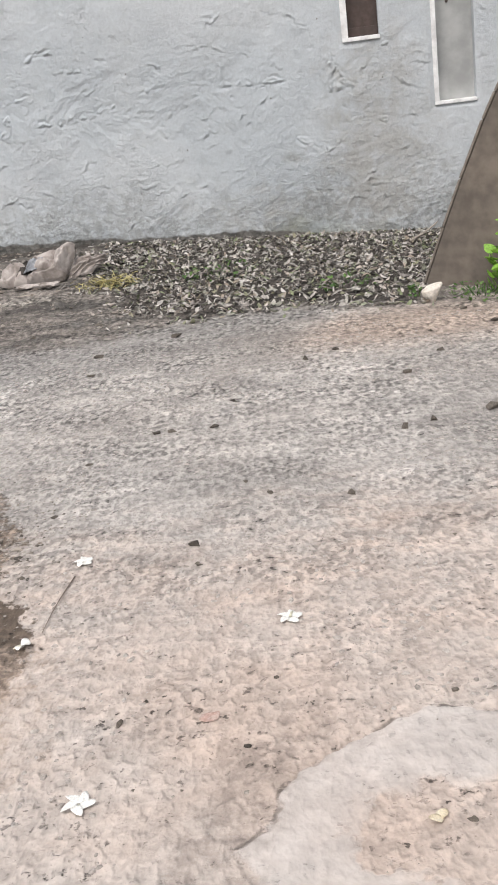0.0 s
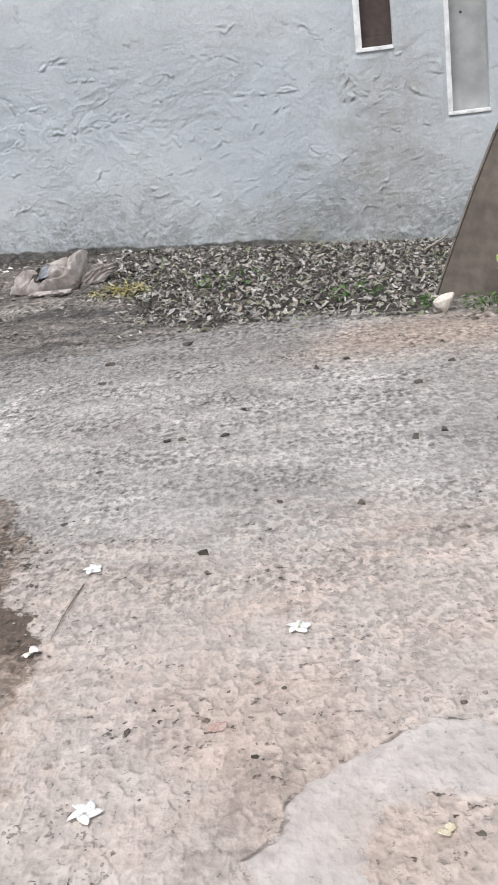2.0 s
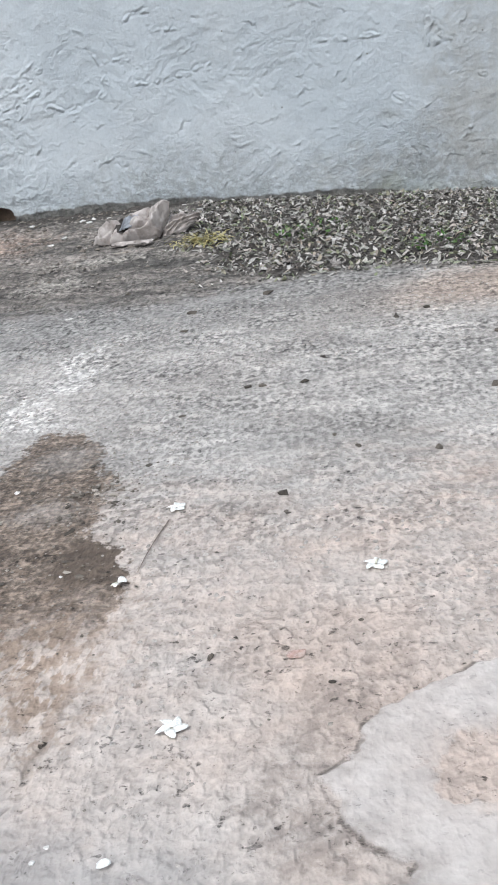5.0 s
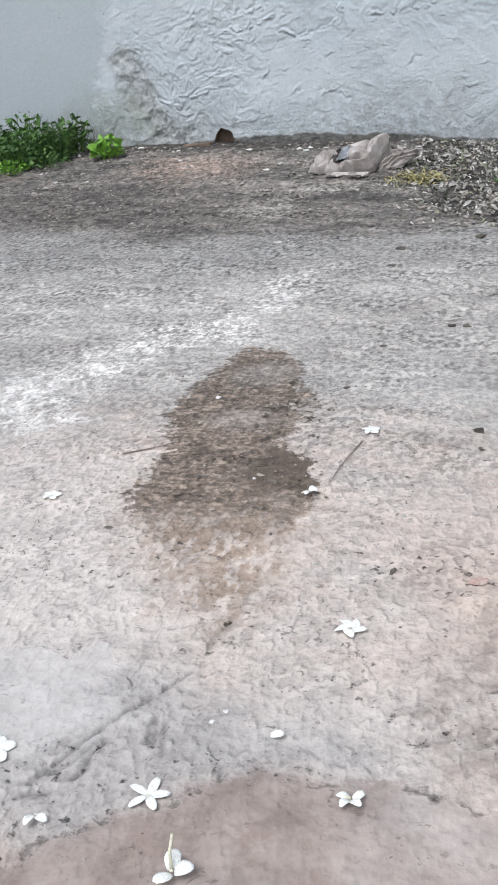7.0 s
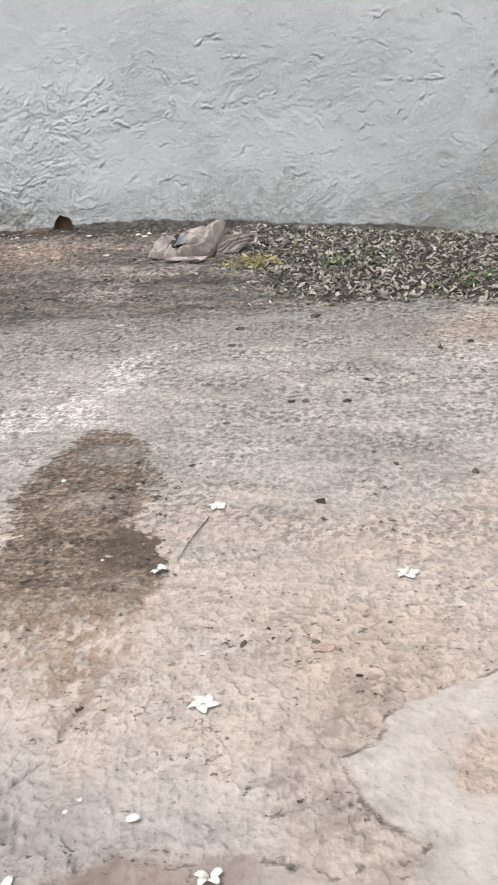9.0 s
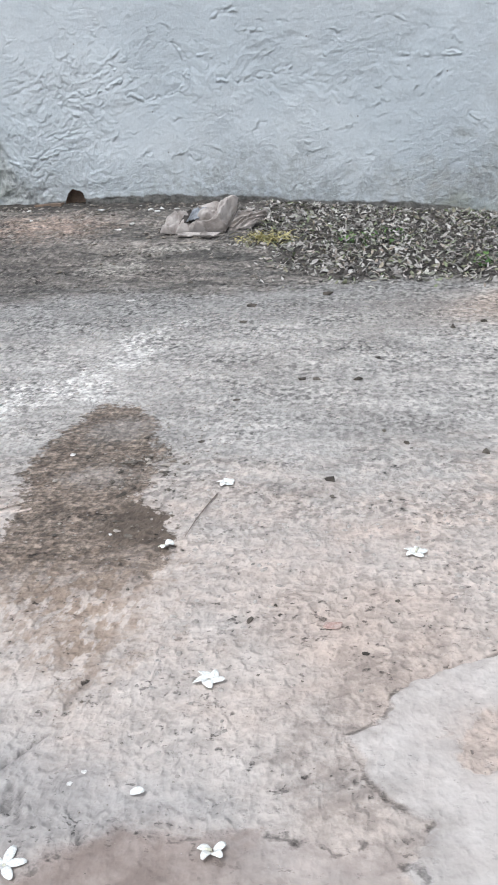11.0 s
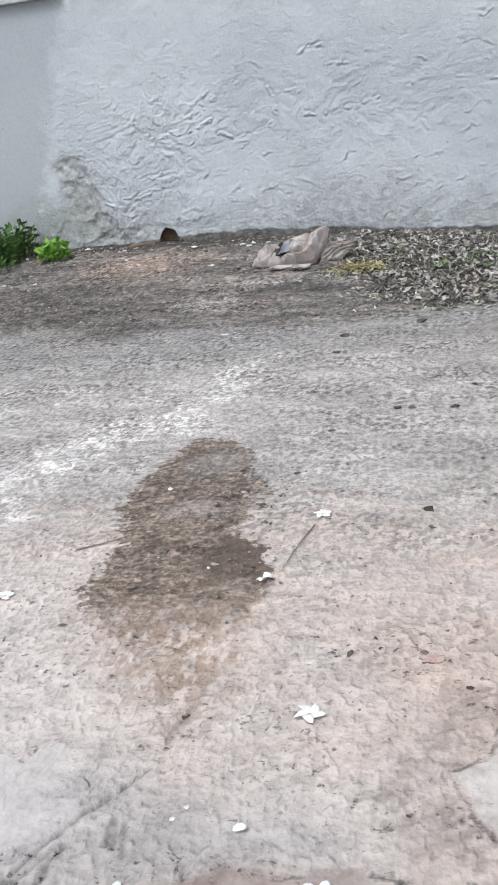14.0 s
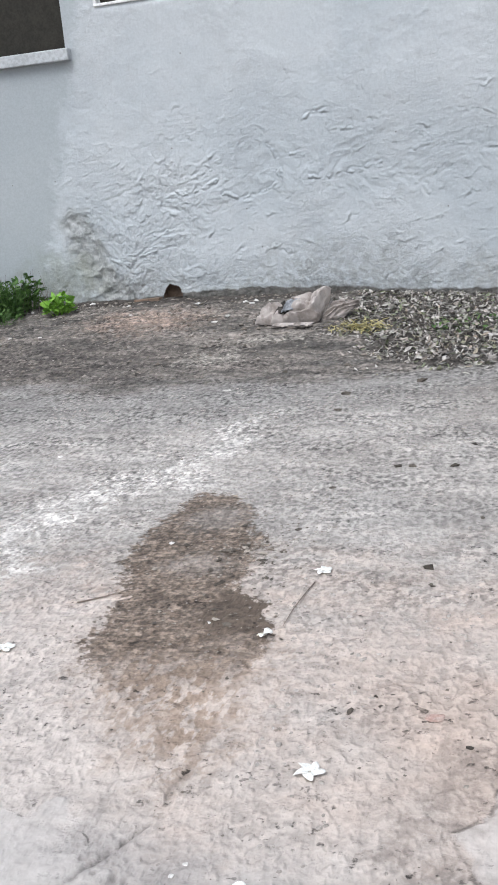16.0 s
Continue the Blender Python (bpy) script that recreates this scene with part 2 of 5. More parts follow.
    hollow = m.math("ADD", m.math("MULTIPLY", hollow, m.math("ADD", m.math("MULTIPLY", rough, 0.9), 0.1)), m.math("MULTIPLY", rim, 0.55))
    hollow = m.math("ADD", hollow, m.math("MULTIPLY", m.math("MINIMUM", m.attr("track"), 1.0), m.ramp(m.noise(40, 4, 0.7), 0.35, 0.6, 0.24, 0.50)))
    # pits, gouges, rims and drag lines darkened as if shaded
    c = m.scale_colour(c, m.math("MAXIMUM", m.math("SUBTRACT", m.math("ADD", k, 1.03), hollow), 0.2))
    chip = m.ramp(m.cells(40), 0.04, 0.08, 1.0, 0.0)
    c = m.mix(m.math("MULTIPLY", chip, m.ramp(m.noise(6, 2), 0.52, 0.6, 0.0, 0.55)), c, (0.62, 0.59, 0.57))
    m.put(m.bsdf.inputs["Roughness"], m.ramp(wet, 0.0, 1.0, 0.95, 0.68))
    h = m.math("ADD", m.math("MULTIPLY", clot, 0.8), m.math("MULTIPLY", grain, 0.10))
    h = m.math("ADD", h, m.math("ADD", m.math("MULTIPLY", ripple, 0.42), m.math("ADD", m.math("MULTIPLY", ripple2, 0.10), m.math("MULTIPLY", m.math("MULTIPLY", ripple3, m.attr("far")), 0.5))))
    h = m.math("SUBTRACT", h, m.math("MULTIPLY", hollow, 0.6))
    m.bump(m.math("MULTIPLY", h, m.math("ADD", m.math("MULTIPLY", rough, 0.8), 0.2)), 0.011)
    return m.colour(c)


def wall_material():
    m = Nodes("limewashed_rough_plaster", 0.95)
    cloud = m.noise(0.8, 5, 0.6)
    mid = m.noise(5, 5, 0.65, (1, 1, 1.4))
    fine = m.noise(45, 6, 0.72)
    c = m.mix(m.ramp(cloud, 0.35, 0.65), (0.482, 0.525, 0.557), (0.55, 0.584, 0.608))
    c = m.mix(m.ramp(mid, 0.5, 0.75, 0.0, 0.35), c, (0.41, 0.435, 0.445))
    fray = m.math("SUBTRACT", m.noise(6, 5, 0.65), 0.5)

    def zone(name, soft, w):
        return m.ramp(m.math("ADD", m.attr(name), m.math("MULTIPLY", fray, w)), -soft, soft)

    smooth = zone("smooth", 0.13, 0.5)
    c = m.mix(m.math("MULTIPLY", smooth, 0.62), c, (0.345, 0.382, 0.402))
    splash = zone("splash", 0.3, 0.9)
    c = m.mix(m.math("MULTIPLY", splash, m.ramp(m.noise(17, 6, 0.74), 0.38, 0.60, 0.1, 0.8)), c, (0.29, 0.298, 0.292))
    run = zone("run", 0.22, 0.8)
    c = m.mix(m.math("MULTIPLY", run, m.ramp(m.noise(5, 6, 0.72), 0.32, 0.6, 0.1, 0.65)), c, (0.37, 0.362, 0.34))
    bare = zone("bare", 0.09, 0.35)
    c = m.mix(m.math("MULTIPLY", bare, 0.6), c, m.mix(m.ramp(m.noise(24, 5, 0.72), 0.40, 0.60), (0.235, 0.236, 0.22), (0.42, 0.425, 0.415)))
    moss = m.math("MULTIPLY", zone("moss", 0.15, 0.5), 0.35)
    c = m.mix(moss, c, (0.27, 0.30, 0.22))
    c = m.scale_colour(c, m.ramp(fine, 0.3, 0.7, 0.93, 1.06))
    speck = m.math("MULTIPLY", m.ramp(m.cells(7), 0.035, 0.07, 1.0, 0.0), m.ramp(m.noise(1.7, 2), 0.5, 0.6))
    c = m.mix(m.math("MULTIPLY", speck, 0.75), c, (0.17, 0.155, 0.14))
    tear = m.math("ABSOLUTE", m.math("SUBTRACT", m.noise(6.5, 3, 0.5, (0.8, 1, 1.3), 1.4), 0.5))
    crease = m.math("MULTIPLY", m.ramp(tear, 0.0, 0.016, 1.0, 0.0), m.math("MULTIPLY", m.ramp(m.noise(3.2, 5, 0.7), 0.52, 0.64), m.math("SUBTRACT", 1.0, smooth)))
    c = m.scale_colour(c, m.math("SUBTRACT", 1.0, m.math("MULTIPLY", crease, 0.09)))
    h = m.math("ADD", m.math("MULTIPLY", fine, 0.40), m.math("MULTIPLY", m.noise(9, 7, 0.72, (0.9, 1, 1.15), 0.2), 0.65))
    h = m.math("SUBTRACT", h, m.math("MULTIPLY", crease, 0.30))
    scratch = m.math("MULTIPLY", m.noise(24, 5, 0.7, (0.9, 1, 1.15), 0.5), m.ramp(m.attr("splash"), -0.8, 0.0, 0.30, 0.95))
    h = m.math("ADD", h, scratch)
    amount = m.math("MULTIPLY", m.math("SUBTRACT", 1.0, m.math("MULTIPLY", smooth, 0.75)), m.ramp(m.noise(1.3, 4, 0.6), 0.40, 0.60, 0.35, 1.15))
    # ragged band of darker colour along the bottom of the wall
    foot = zone("foot_band", 0.012, 0.09)
    c = m.mix(m.math("MULTIPLY", foot, 0.9), c, m.mix(m.ramp(m.noise(14, 5, 0.7), 0.4, 0.6), (0.075, 0.07, 0.062), (0.17, 0.16, 0.145)))
    m.bump(m.math("MULTIPLY", h, amount), 0.015)
    return m.colour(c)


GROUND_MAT, WALL_MAT = ground_material(), wall_material()
WHITE_TRIM = simple("white_trim_paint", (0.82, 0.82, 0.82), (0.79, 0.80, 0.80), 3, 0.6, 0.001)
SILL_MAT = simple("pale_grey_sill_paint", (0.50, 0.53, 0.55), (0.46, 0.485, 0.505), 8, 0.7, 0.001)
RECESS_MAT = simple("grey_recess_plaster", (0.415, 0.425, 0.42), (0.40, 0.41, 0.405), 1.2, 0.9, 0.001)
SHUTTER_MAT = simple("dark_brown_wood", (0.085, 0.062, 0.055), (0.065, 0.05, 0.045), 6, 0.6, 0.001)
DARK_GLASS = simple("dark_window_screen", (0.022, 0.021, 0.017), (0.03, 0.028, 0.022), 12, 0.75, 0.0005)
SLAB_MAT = simple("brown_grey_cast_concrete", (0.19, 0.163, 0.138), (0.14, 0.122, 0.105), 2.2, 0.92, 0.002, 5)
# slab concrete made paler, for the light that catches its slanting edge
LIT_EDGE_MAT = simple("lit_edge_concrete", (0.25, 0.22, 0.19), (0.18, 0.158, 0.136), 9, 0.92, 0.003)


def sack_material():
    m = Nodes("dusty_plastic_sack", 0.36)
    c = m.mix(m.ramp(m.noise(7, 5, 0.65), 0.38, 0.62), (0.50, 0.455, 0.43), (0.28, 0.245, 0.225))
    c = m.mix(m.ramp(m.noise(14, 4, 0.65), 0.55, 0.72, 0.0, 0.5), c, (0.19, 0.168, 0.15))
    fold = m.math("ABSOLUTE", m.math("SUBTRACT", m.noise(5, 1.5, 0.5, None, 0.5), 0.5))
    m.bump(m.math("ADD", m.math("MULTIPLY", m.ramp(fold, -0.10, 0.30), 1.0), m.math("MULTIPLY", m.noise(40, 3), 0.05)), 0.012)
    return m.colour(c)


BAG_MAT = sack_material()
BAG_IN = simple("blue_grey_sack_lining", (0.36, 0.385, 0.42), (0.22, 0.23, 0.25), 12, 0.5, 0.001)
# near-black colour for the shade inside the sack's fold
FOLD_SHADE_MAT = simple("sack_fold_shade", (0.07, 0.06, 0.055), (0.04, 0.036, 0.033), 12, 0.7, 0.001)
PETAL_MAT = simple("white_petal", (0.86, 0.86, 0.83), (0.80, 0.80, 0.77), 60, 0.6, 0.0004)
OLD_PETAL_MAT = simple("wilted_cream_petal", (0.72, 0.66, 0.52), (0.62, 0.53, 0.38), 60, 0.6, 0.0004)
STEM_MAT = simple("pale_flower_tube", (0.74, 0.72, 0.60), (0.64, 0.62, 0.48), 60, 0.6, 0.0004)
TWIG_MAT = simple("dry_twig_bark", (0.26, 0.215, 0.18), (0.19, 0.155, 0.13), 40, 0.9, 0.001)
STICK_MAT = simple("bleached_stick", (0.42, 0.38, 0.33), (0.34, 0.30, 0.26), 30, 0.9, 0.001)
BRICK_MAT = simple("worn_red_brick", (0.47, 0.32, 0.275), (0.46, 0.36, 0.32), 40, 0.95, 0.002)
ROCK_MAT = simple("cream_stone", (0.80, 0.75, 0.68), (0.66, 0.60, 0.53), 14, 0.9, 0.004)
PIPE_MAT = simple("brown_clay_pipe", (0.24, 0.17, 0.125), (0.17, 0.125, 0.095), 14, 0.85, 0.003)
PEBBLE_MAT = per_piece("yard_pebble", [(0.06, 0.052, 0.045), (0.11, 0.095, 0.08), (0.16, 0.14, 0.12), (0.09, 0.08, 0.07)], 0.9)
DEBRIS_MAT = per_piece("grit_and_crumbs", [(0.12, 0.105, 0.09), (0.19, 0.165, 0.14), (0.26, 0.23, 0.20), (0.36, 0.33, 0.30), (0.16, 0.14, 0.12)], 0.95, True)
AGGREGATE_MAT = per_piece("worn_aggregate", [(0.29, 0.262, 0.238), (0.37, 0.335, 0.31), (0.42, 0.385, 0.355), (0.45, 0.415, 0.385), (0.40, 0.37, 0.345)], 0.95, True)
CHIP_MAT = per_piece("white_plaster_chip", [(0.74, 0.73, 0.71), (0.60, 0.58, 0.55), (0.78, 0.77, 0.75)], 0.9)
LEAF_STOPS = [(0.09, 0.08, 0.072), (0.33, 0.305, 0.285), (0.52, 0.495, 0.47), (0.17, 0.175, 0.135), (0.58, 0.555, 0.53), (0.34, 0.285, 0.24), (0.20, 0.235, 0.135), (0.52, 0.495, 0.465), (0.12, 0.105, 0.095)]
LITTER_MAT = per_piece("dry_leaf_litter", LEAF_STOPS, 0.8, True)
LEAF_MAT = per_piece("dry_leaf", LEAF_STOPS, 0.8)
STRAW_MAT = per_piece("yellowed_straw", [(0.44, 0.385, 0.16), (0.52, 0.47, 0.24), (0.36, 0.32, 0.15)], 0.85, True)
WEED_MAT = per_piece("weed_foliage", [(0.045, 0.10, 0.028), (0.075, 0.155, 0.035), (0.12, 0.21, 0.06), (0.05, 0.10, 0.04)], 0.6, True)
BRIGHT_MAT = per_piece("bright_young_foliage", [(0.16, 0.34, 0.04), (0.22, 0.42, 0.06), (0.13, 0.28, 0.04)], 0.55, True)
DRYGRASS_MAT = per_piece("grey_dead_stalks", [(0.22, 0.19, 0.17), (0.15, 0.13, 0.12), (0.26, 0.20, 0.18)], 0.9, True)


# ---- mesh helpers ----
def mesh_ob(name, verts, faces, material, parent=None, label="", smooth=False):
    me = bpy.data.meshes.new(name)
    me.from_pydata([tuple(map(float, v)) for v in verts], [], faces)
    me.materials.append(material)
    if smooth:
        me.polygons.foreach_set("use_smooth", [True] * len(me.polygons))
    me.update()
    ob = new(name, me)
    if parent:
        ob.parent = parent
    return tagged(ob, label)


def part(name, bm, material, parent=None, label="", smooth=False):
    me = bpy.data.meshes.new(name)
    for f in bm.faces:
        f.smooth = smooth
    bm.to_mesh(me)
    bm.free()
    me.materials.append(material)
    ob = new(name, me)
    if parent:
        ob.parent = parent
    return tagged(ob, label)


def block(x0, y0, z0, x1, y1, z1, bevel=0.0, segments=2, wobble=0.0):
    bm = bmesh.new()
    bmesh.ops.create_cube(bm, size=1)
    for v in bm.verts:
        v.co = Vector(((x0 + x1) / 2 + v.co.x * (x1 - x0), (y0 + y1) / 2 + v.co.y * (y1 - y0), (z0 + z1) / 2 + v.co.z * (z1 - z0)))
    if bevel:
        bmesh.ops.bevel(bm, geom=bm.edges[:], offset=bevel, segments=segments, profile=0.6, affect="EDGES")
    if wobble:
        for v in bm.verts:
            v.co += noise.noise_vector(v.co * 9) * wobble
    return bm


def lump(rx, ry, rz, rugged=0.25, seed=0, detail=2):
    bm = bmesh.new()
    bmesh.ops.create_icosphere(bm, subdivisions=detail, radius=1)
    for v in bm.verts:
        k = 1 + rugged * noise.noise(v.co * 1.4 + Vector((seed * 7.3, seed * 1.9, 0)))
        v.co = Vector((v.co.x * rx * k, v.co.y * ry * k, max(v.co.z, -0.55) * rz * k + rz * 0.5))
    return bm


def tube(points, radii, sides=6):
    """A tapered tube along points."""
    bm = bmesh.new()
    rings = []
    for k, p in enumerate(points):
        a, b = Vector(points[max(0, k - 1)]), Vector(points[min(len(points) - 1, k + 1)])
        q = (b - a).to_track_quat("Z", "Y")
        rings.append([bm.verts.new(Vector(p) + q @ Vector((math.cos(s) * radii[k], math.sin(s) * radii[k], 0))) for s in [2 * math.pi * j / sides for j in range(sides)]])
    for r, q in zip(rings, rings[1:]):
        for j in range(sides):
            bm.faces.new((r[j], r[(j + 1) % sides], q[(j + 1) % sides], q[j]))
    bm.faces.new(rings[0][::-1])
    bm.faces.new(rings[-1])
    return bm


def empty(name, x, y, z, turn, label, category, group=""):
    ob = new(name)
    ob.matrix_world = pose(x, y, z, 0, 0, turn)
    return tagged(ob, label, category, group)


def lattice(x, y, seed, scale):
    """Smooth value noise in -1..1 at numpy places."""
    table = np.random.RandomState(seed).uniform(-1, 1, (256, 256))
    u, v = x * scale, y * scale
    i, j = np.floor(u).astype(int), np.floor(v).astype(int)
    f, g = u - i, v - j
    f, g = f * f * f * (f * (f * 6 - 15) + 10), g * g * g * (g * (g * 6 - 15) + 10)
    p = table[i % 256, j % 256] * (1 - f) + table[(i + 1) % 256, j % 256] * f
    q = table[i % 256, (j + 1) % 256] * (1 - f) + table[(i + 1) % 256, (j + 1) % 256] * f
    return p * (1 - g) + q * g


def fractal(x, y, seed, scale, octaves=4, gain=0.5):
    total, amp = 0.0, 1.0
    for k in range(octaves):
        total = total + amp * lattice(x + 17.3 * k, y - 9.1 * k, seed + k, scale * 2 ** k)
        amp *= gain
    return total


def inside(x, y, poly):
    """Signed distance to a closed outline, positive within it."""
    best, sign = np.full(x.shape, 1e9), np.full(x.shape, -1.0)
    for (ax, ay), (bx, by) in zip(poly, poly[1:] + poly[:1]):
        dx, dy = bx - ax, by - ay
        k = np.clip(((x - ax) * dx + (y - ay) * dy) / (dx * dx + dy * dy), 0, 1)
        best = np.minimum(best, np.hypot(x - ax - k * dx, y - ay - k * dy))
        cross = ((ay > y) != (by > y)) & (x < (bx - ax) * (y - ay) / (by - ay + 1e-12) + ax)
        sign = np.where(cross, -sign, sign)
    return best * sign


def along(x, y, line):
    """Distance to an open line."""
    best = np.full(x.shape, 1e9)
    for (ax, ay), (bx, by) in zip(line, line[1:]):
        dx, dy = bx - ax, by - ay
        k = np.clip(((x - ax) * dx + (y - ay) * dy) / (dx * dx + dy * dy), 0, 1)
        best = np.minimum(best, np.hypot(x - ax - k * dx, y - ay - k * dy))
    return best


def step(v, lo, hi):
    s = np.clip((v - lo) / (hi - lo), 0, 1)
    return s * s * (3 - 2 * s)


WALL_Y = 9.095


def bank(x, y):
    """Height of the soil that rises towards the house wall."""
    top = np.clip(0.21 - (x + 2.0) * 0.066, 0.0, 0.21)
    return top * step(y, 6.0, 9.1)


LITTER = [(-1.75, 7.75), (-1.25, 6.78), (-0.68, 6.33), (-0.30, 6.43), (0.12, 6.50), (0.45, 6.30), (0.80, 6.25), (0.95, 6.7), (1.35, 7.2), (1.5, 9.05), (-1.9, 9.05)]


DAMP = [(-1.50, 3.54), (-1.47, 3.75), (-1.3, 3.74), (-1.13, 3.5), (-1.06, 3.27), (-0.91, 3.12), (-1.0, 3.06), (-0.97, 2.98), (-0.95, 2.88), (-0.95, 2.75), (-0.88, 2.69), (-0.8, 2.6), (-0.72, 2.4), (-0.73, 2.2), (-0.80, 2.0), (-1.0, 1.92), (-1.21, 2.08), (-1.31, 2.19), (-1.34, 2.34), (-1.32, 2.46), (-1.37, 2.6), (-1.48, 2.92), (-1.52, 3.06), (-1.52, 3.27)]
# thin cement skims over the old slab
PALE = [
    [(-0.04, 1.52), (0.02, 1.57), (0.05, 1.68), (0.08, 1.76), (0.14, 1.81), (0.31, 1.91), (0.4, 1.98), (0.49, 1.96), (0.62, 1.9), (0.95, 1.86), (1.25, 1.6), (1.2, 1.1), (0.8, 0.95), (0.3, 0.98), (0.11, 1.13), (0.17, 1.27), (0.08, 1.33), (0.02, 1.39)],
    [(-1.9, 1.25), (-1.5, 1.36), (-1.08, 1.43), (-0.95, 1.43), (-0.88, 1.36), (-0.83, 1.25), (-0.85, 1.16), (-0.96, 1.07), (-1.15, 0.98), (-1.5, 0.85), (-1.9, 0.95)],
]
# where the skim has worn through to pitted pink concrete
WORN = [(0.9, 1.72), (0.52, 1.71), (0.37, 1.70), (0.24, 1.68), (0.19, 1.6), (0.2, 1.5), (0.3, 1.42), (0.5, 1.33), (0.85, 1.3), (1.1, 1.5)]


# lines dragged through the wet cement
DRAGS = [[(-0.92, 0.99), (-0.88, 1.1), (-0.84, 1.21), (-0.74, 1.43)], [(-0.91, 0.96), (-0.86, 0.98)], [(-0.83, 1.03), (-0.83, 1.11), (-0.82, 1.16)], [(-0.89, 1.03), (-0.86, 1.08), (-0.83, 1.16)], [(-0.71, 1.16), (-0.75, 1.26)], [(-0.68, 1.14), (-0.72, 1.24)], [(-0.73, 1.17), (-0.75, 1.24)], [(-0.53, 1.11), (-0.55, 1.15)], [(-0.71, 1.42), (-0.74, 1.55), (-0.72, 1.7)], [(-0.94, 1.74), (-0.97, 1.93)], [(-0.71, 1.74), (-0.8, 1.89)], [(-0.76, 1.77), (-0.83, 1.93)], [(-0.87, 1.45), (-0.91, 1.63)]]


# ---- ground: one sheet out to the horizon ----
def build_ground():
    far = [12.0, 18.0, 30.0, 60.0, 120.0, 300.0]
    xs = np.concatenate([[-v for v in far[::-1]], np.arange(-9, -6.2, 0.2), np.arange(-6.2, -1.7, 0.022), np.arange(-1.7, 0.75, 0.0075), np.arange(0.75, 1.8, 0.02), np.arange(1.8, 6, 0.2), far])
    ys = np.concatenate([[-v for v in far[::-1]], np.arange(-6, 0.5, 0.25), np.arange(0.5, 0.8, 0.02), np.arange(0.8, 2.1, 0.0075), np.arange(2.1, 3.9, 0.013), np.arange(3.9, 9.2, 0.026), np.arange(9.2, 11.8, 0.3), far])
    xs, ys = [g[np.concatenate([[True], np.diff(g) > 0.005])] for g in (xs, ys)]
    x, y = [a.ravel() for a in np.meshgrid(xs, ys)]
    near = step(x, -6.5, -6.0) * (1 - step(x, 1.9, 2.2)) * step(y, 0.2, 0.6) * (1 - step(y, 9.2, 9.6))
    soil = y - 6.22 - 0.12 * step(x, -1.6, -0.6) + 0.10 * np.sin(x * 1.7) + 0.28 * fractal(x * 0.45, y, 63, 1.6, 4, 0.6)
    ragged = fractal(x, y, 51, 13, 4, 0.6)
    pale_r = np.minimum(inside(x, y, PALE[0]) + 0.010 * ragged, -inside(x, y, WORN) + 0.03 * ragged + 0.01)
    pale_l = 0.35 * inside(x, y, PALE[1]) + 0.02 * ragged
    damp = inside(x, y, DAMP) + 0.022 * ragged
    lip = inside(x, y, PALE[0]) + 0.010 * ragged
    low = inside(x, y, [(-1.27, 2.3), (-0.72, 2.35), (-0.70, 2.1), (-0.67, 1.9), (-0.70, 1.72), (-0.74, 1.62), (-0.86, 1.68), (-0.98, 1.80), (-1.14, 1.95)]) + 0.03 * ragged
    lime = 0.09 - along(x, y, [(-1.5, 5.3), (-1.66, 5.1), (-1.72, 4.85), (-1.56, 4.6), (-1.70, 4.2), (-1.73, 4.05), (-1.56, 3.85), (-1.5, 3.87)])
    lime = np.maximum(lime, 0.13 - 0.8 * along(x, y, [(-1.72, 4.05), (-1.9, 3.9), (-2.05, 3.5), (-2.25, 3.1), (-2.05, 2.8)]))
    ash = np.maximum(0.75 - np.hypot((x + 1.55) * 0.75, (y - 1.7) * 0.85), 0.3 - np.hypot(x + 0.35, (y - 1.35) * 1.6))
    core = 0.22 - np.hypot((x + 0.86) * 1.3, y - 2.55)
    gap = np.maximum(0.13 - np.hypot((x + 1.28) * 1.0, (y - 3.42) * 0.9), 0.09 - np.hypot((x + 1.18) * 0.7, y - 2.92))
    edge = np.interp(x, [-2.5, -1.2, -0.84, -0.66, -0.48, -0.37, 0.02, 0.4, 1.5], [0.45, 0.62, 0.79, 0.98, 1.15, 1.17, 1.21, 1.0, 0.8])
    front = np.clip(edge - y, -1, 0.6) + 0.02 * ragged
    cool = np.minimum(y - 3.0 + 0.2 * np.clip(x, -3, 3) * -1, 1.0) - 0.7 * step(x, 0.0, 0.9) * step(y, 4.6, 5.4)
    rust = 0.55 - np.hypot((x - 0.7) * 0.55, (y - 5.75) * 1.3)
    # y beyond 8.75: painted shade strip at the wall; outline: humus under leaves
    humus_and_shade = np.maximum(y - 8.75, inside(x, y, LITTER) - 0.05)
    relief = 0.0022 * fractal(x, y, 3, 1.3, 3) + 0.0028 * fractal(x, y, 9, 9, 4, 0.6)
    smooth = step(np.maximum(pale_r, pale_l), -0.004, 0.010)
    relief = relief * (1 - 0.6 * smooth) + 0.005 * smooth - 0.006 * np.exp(-((lip + 0.008) / 0.009) ** 2) * step(fractal(x, y, 57, 6, 3), -0.1, 0.35) * step(y, 1.20, 1.28)
    clods = step(soil, -0.2, 0.5) * (0.012 * fractal(x, y, 21, 3.5, 4, 0.6) + 0.009 * fractal(x, y, 27, 10, 3, 0.6) + 0.006)
    # shallow drag marks left by wheels and brooms
    tracks = np.zeros(x.shape)
    for line in DRAGS:
        thin = 0.0065 if line[0][1] < 1.4 else 0.010
        tracks += (1.0 if line[0][1] < 1.4 else 0.45) * np.exp(-((along(x, y, line) + 0.002 * lattice(x, y, 5, 30)) / thin) ** 2) * (0.5 + 0.5 * step(fractal(x, y, 6, 9, 2), -0.6, 0.0))
    z = near * (relief + clods - 0.007 * np.clip(tracks, 0, 1.2)) + bank(x, np.minimum(y, 9.1))
    nx = len(xs)
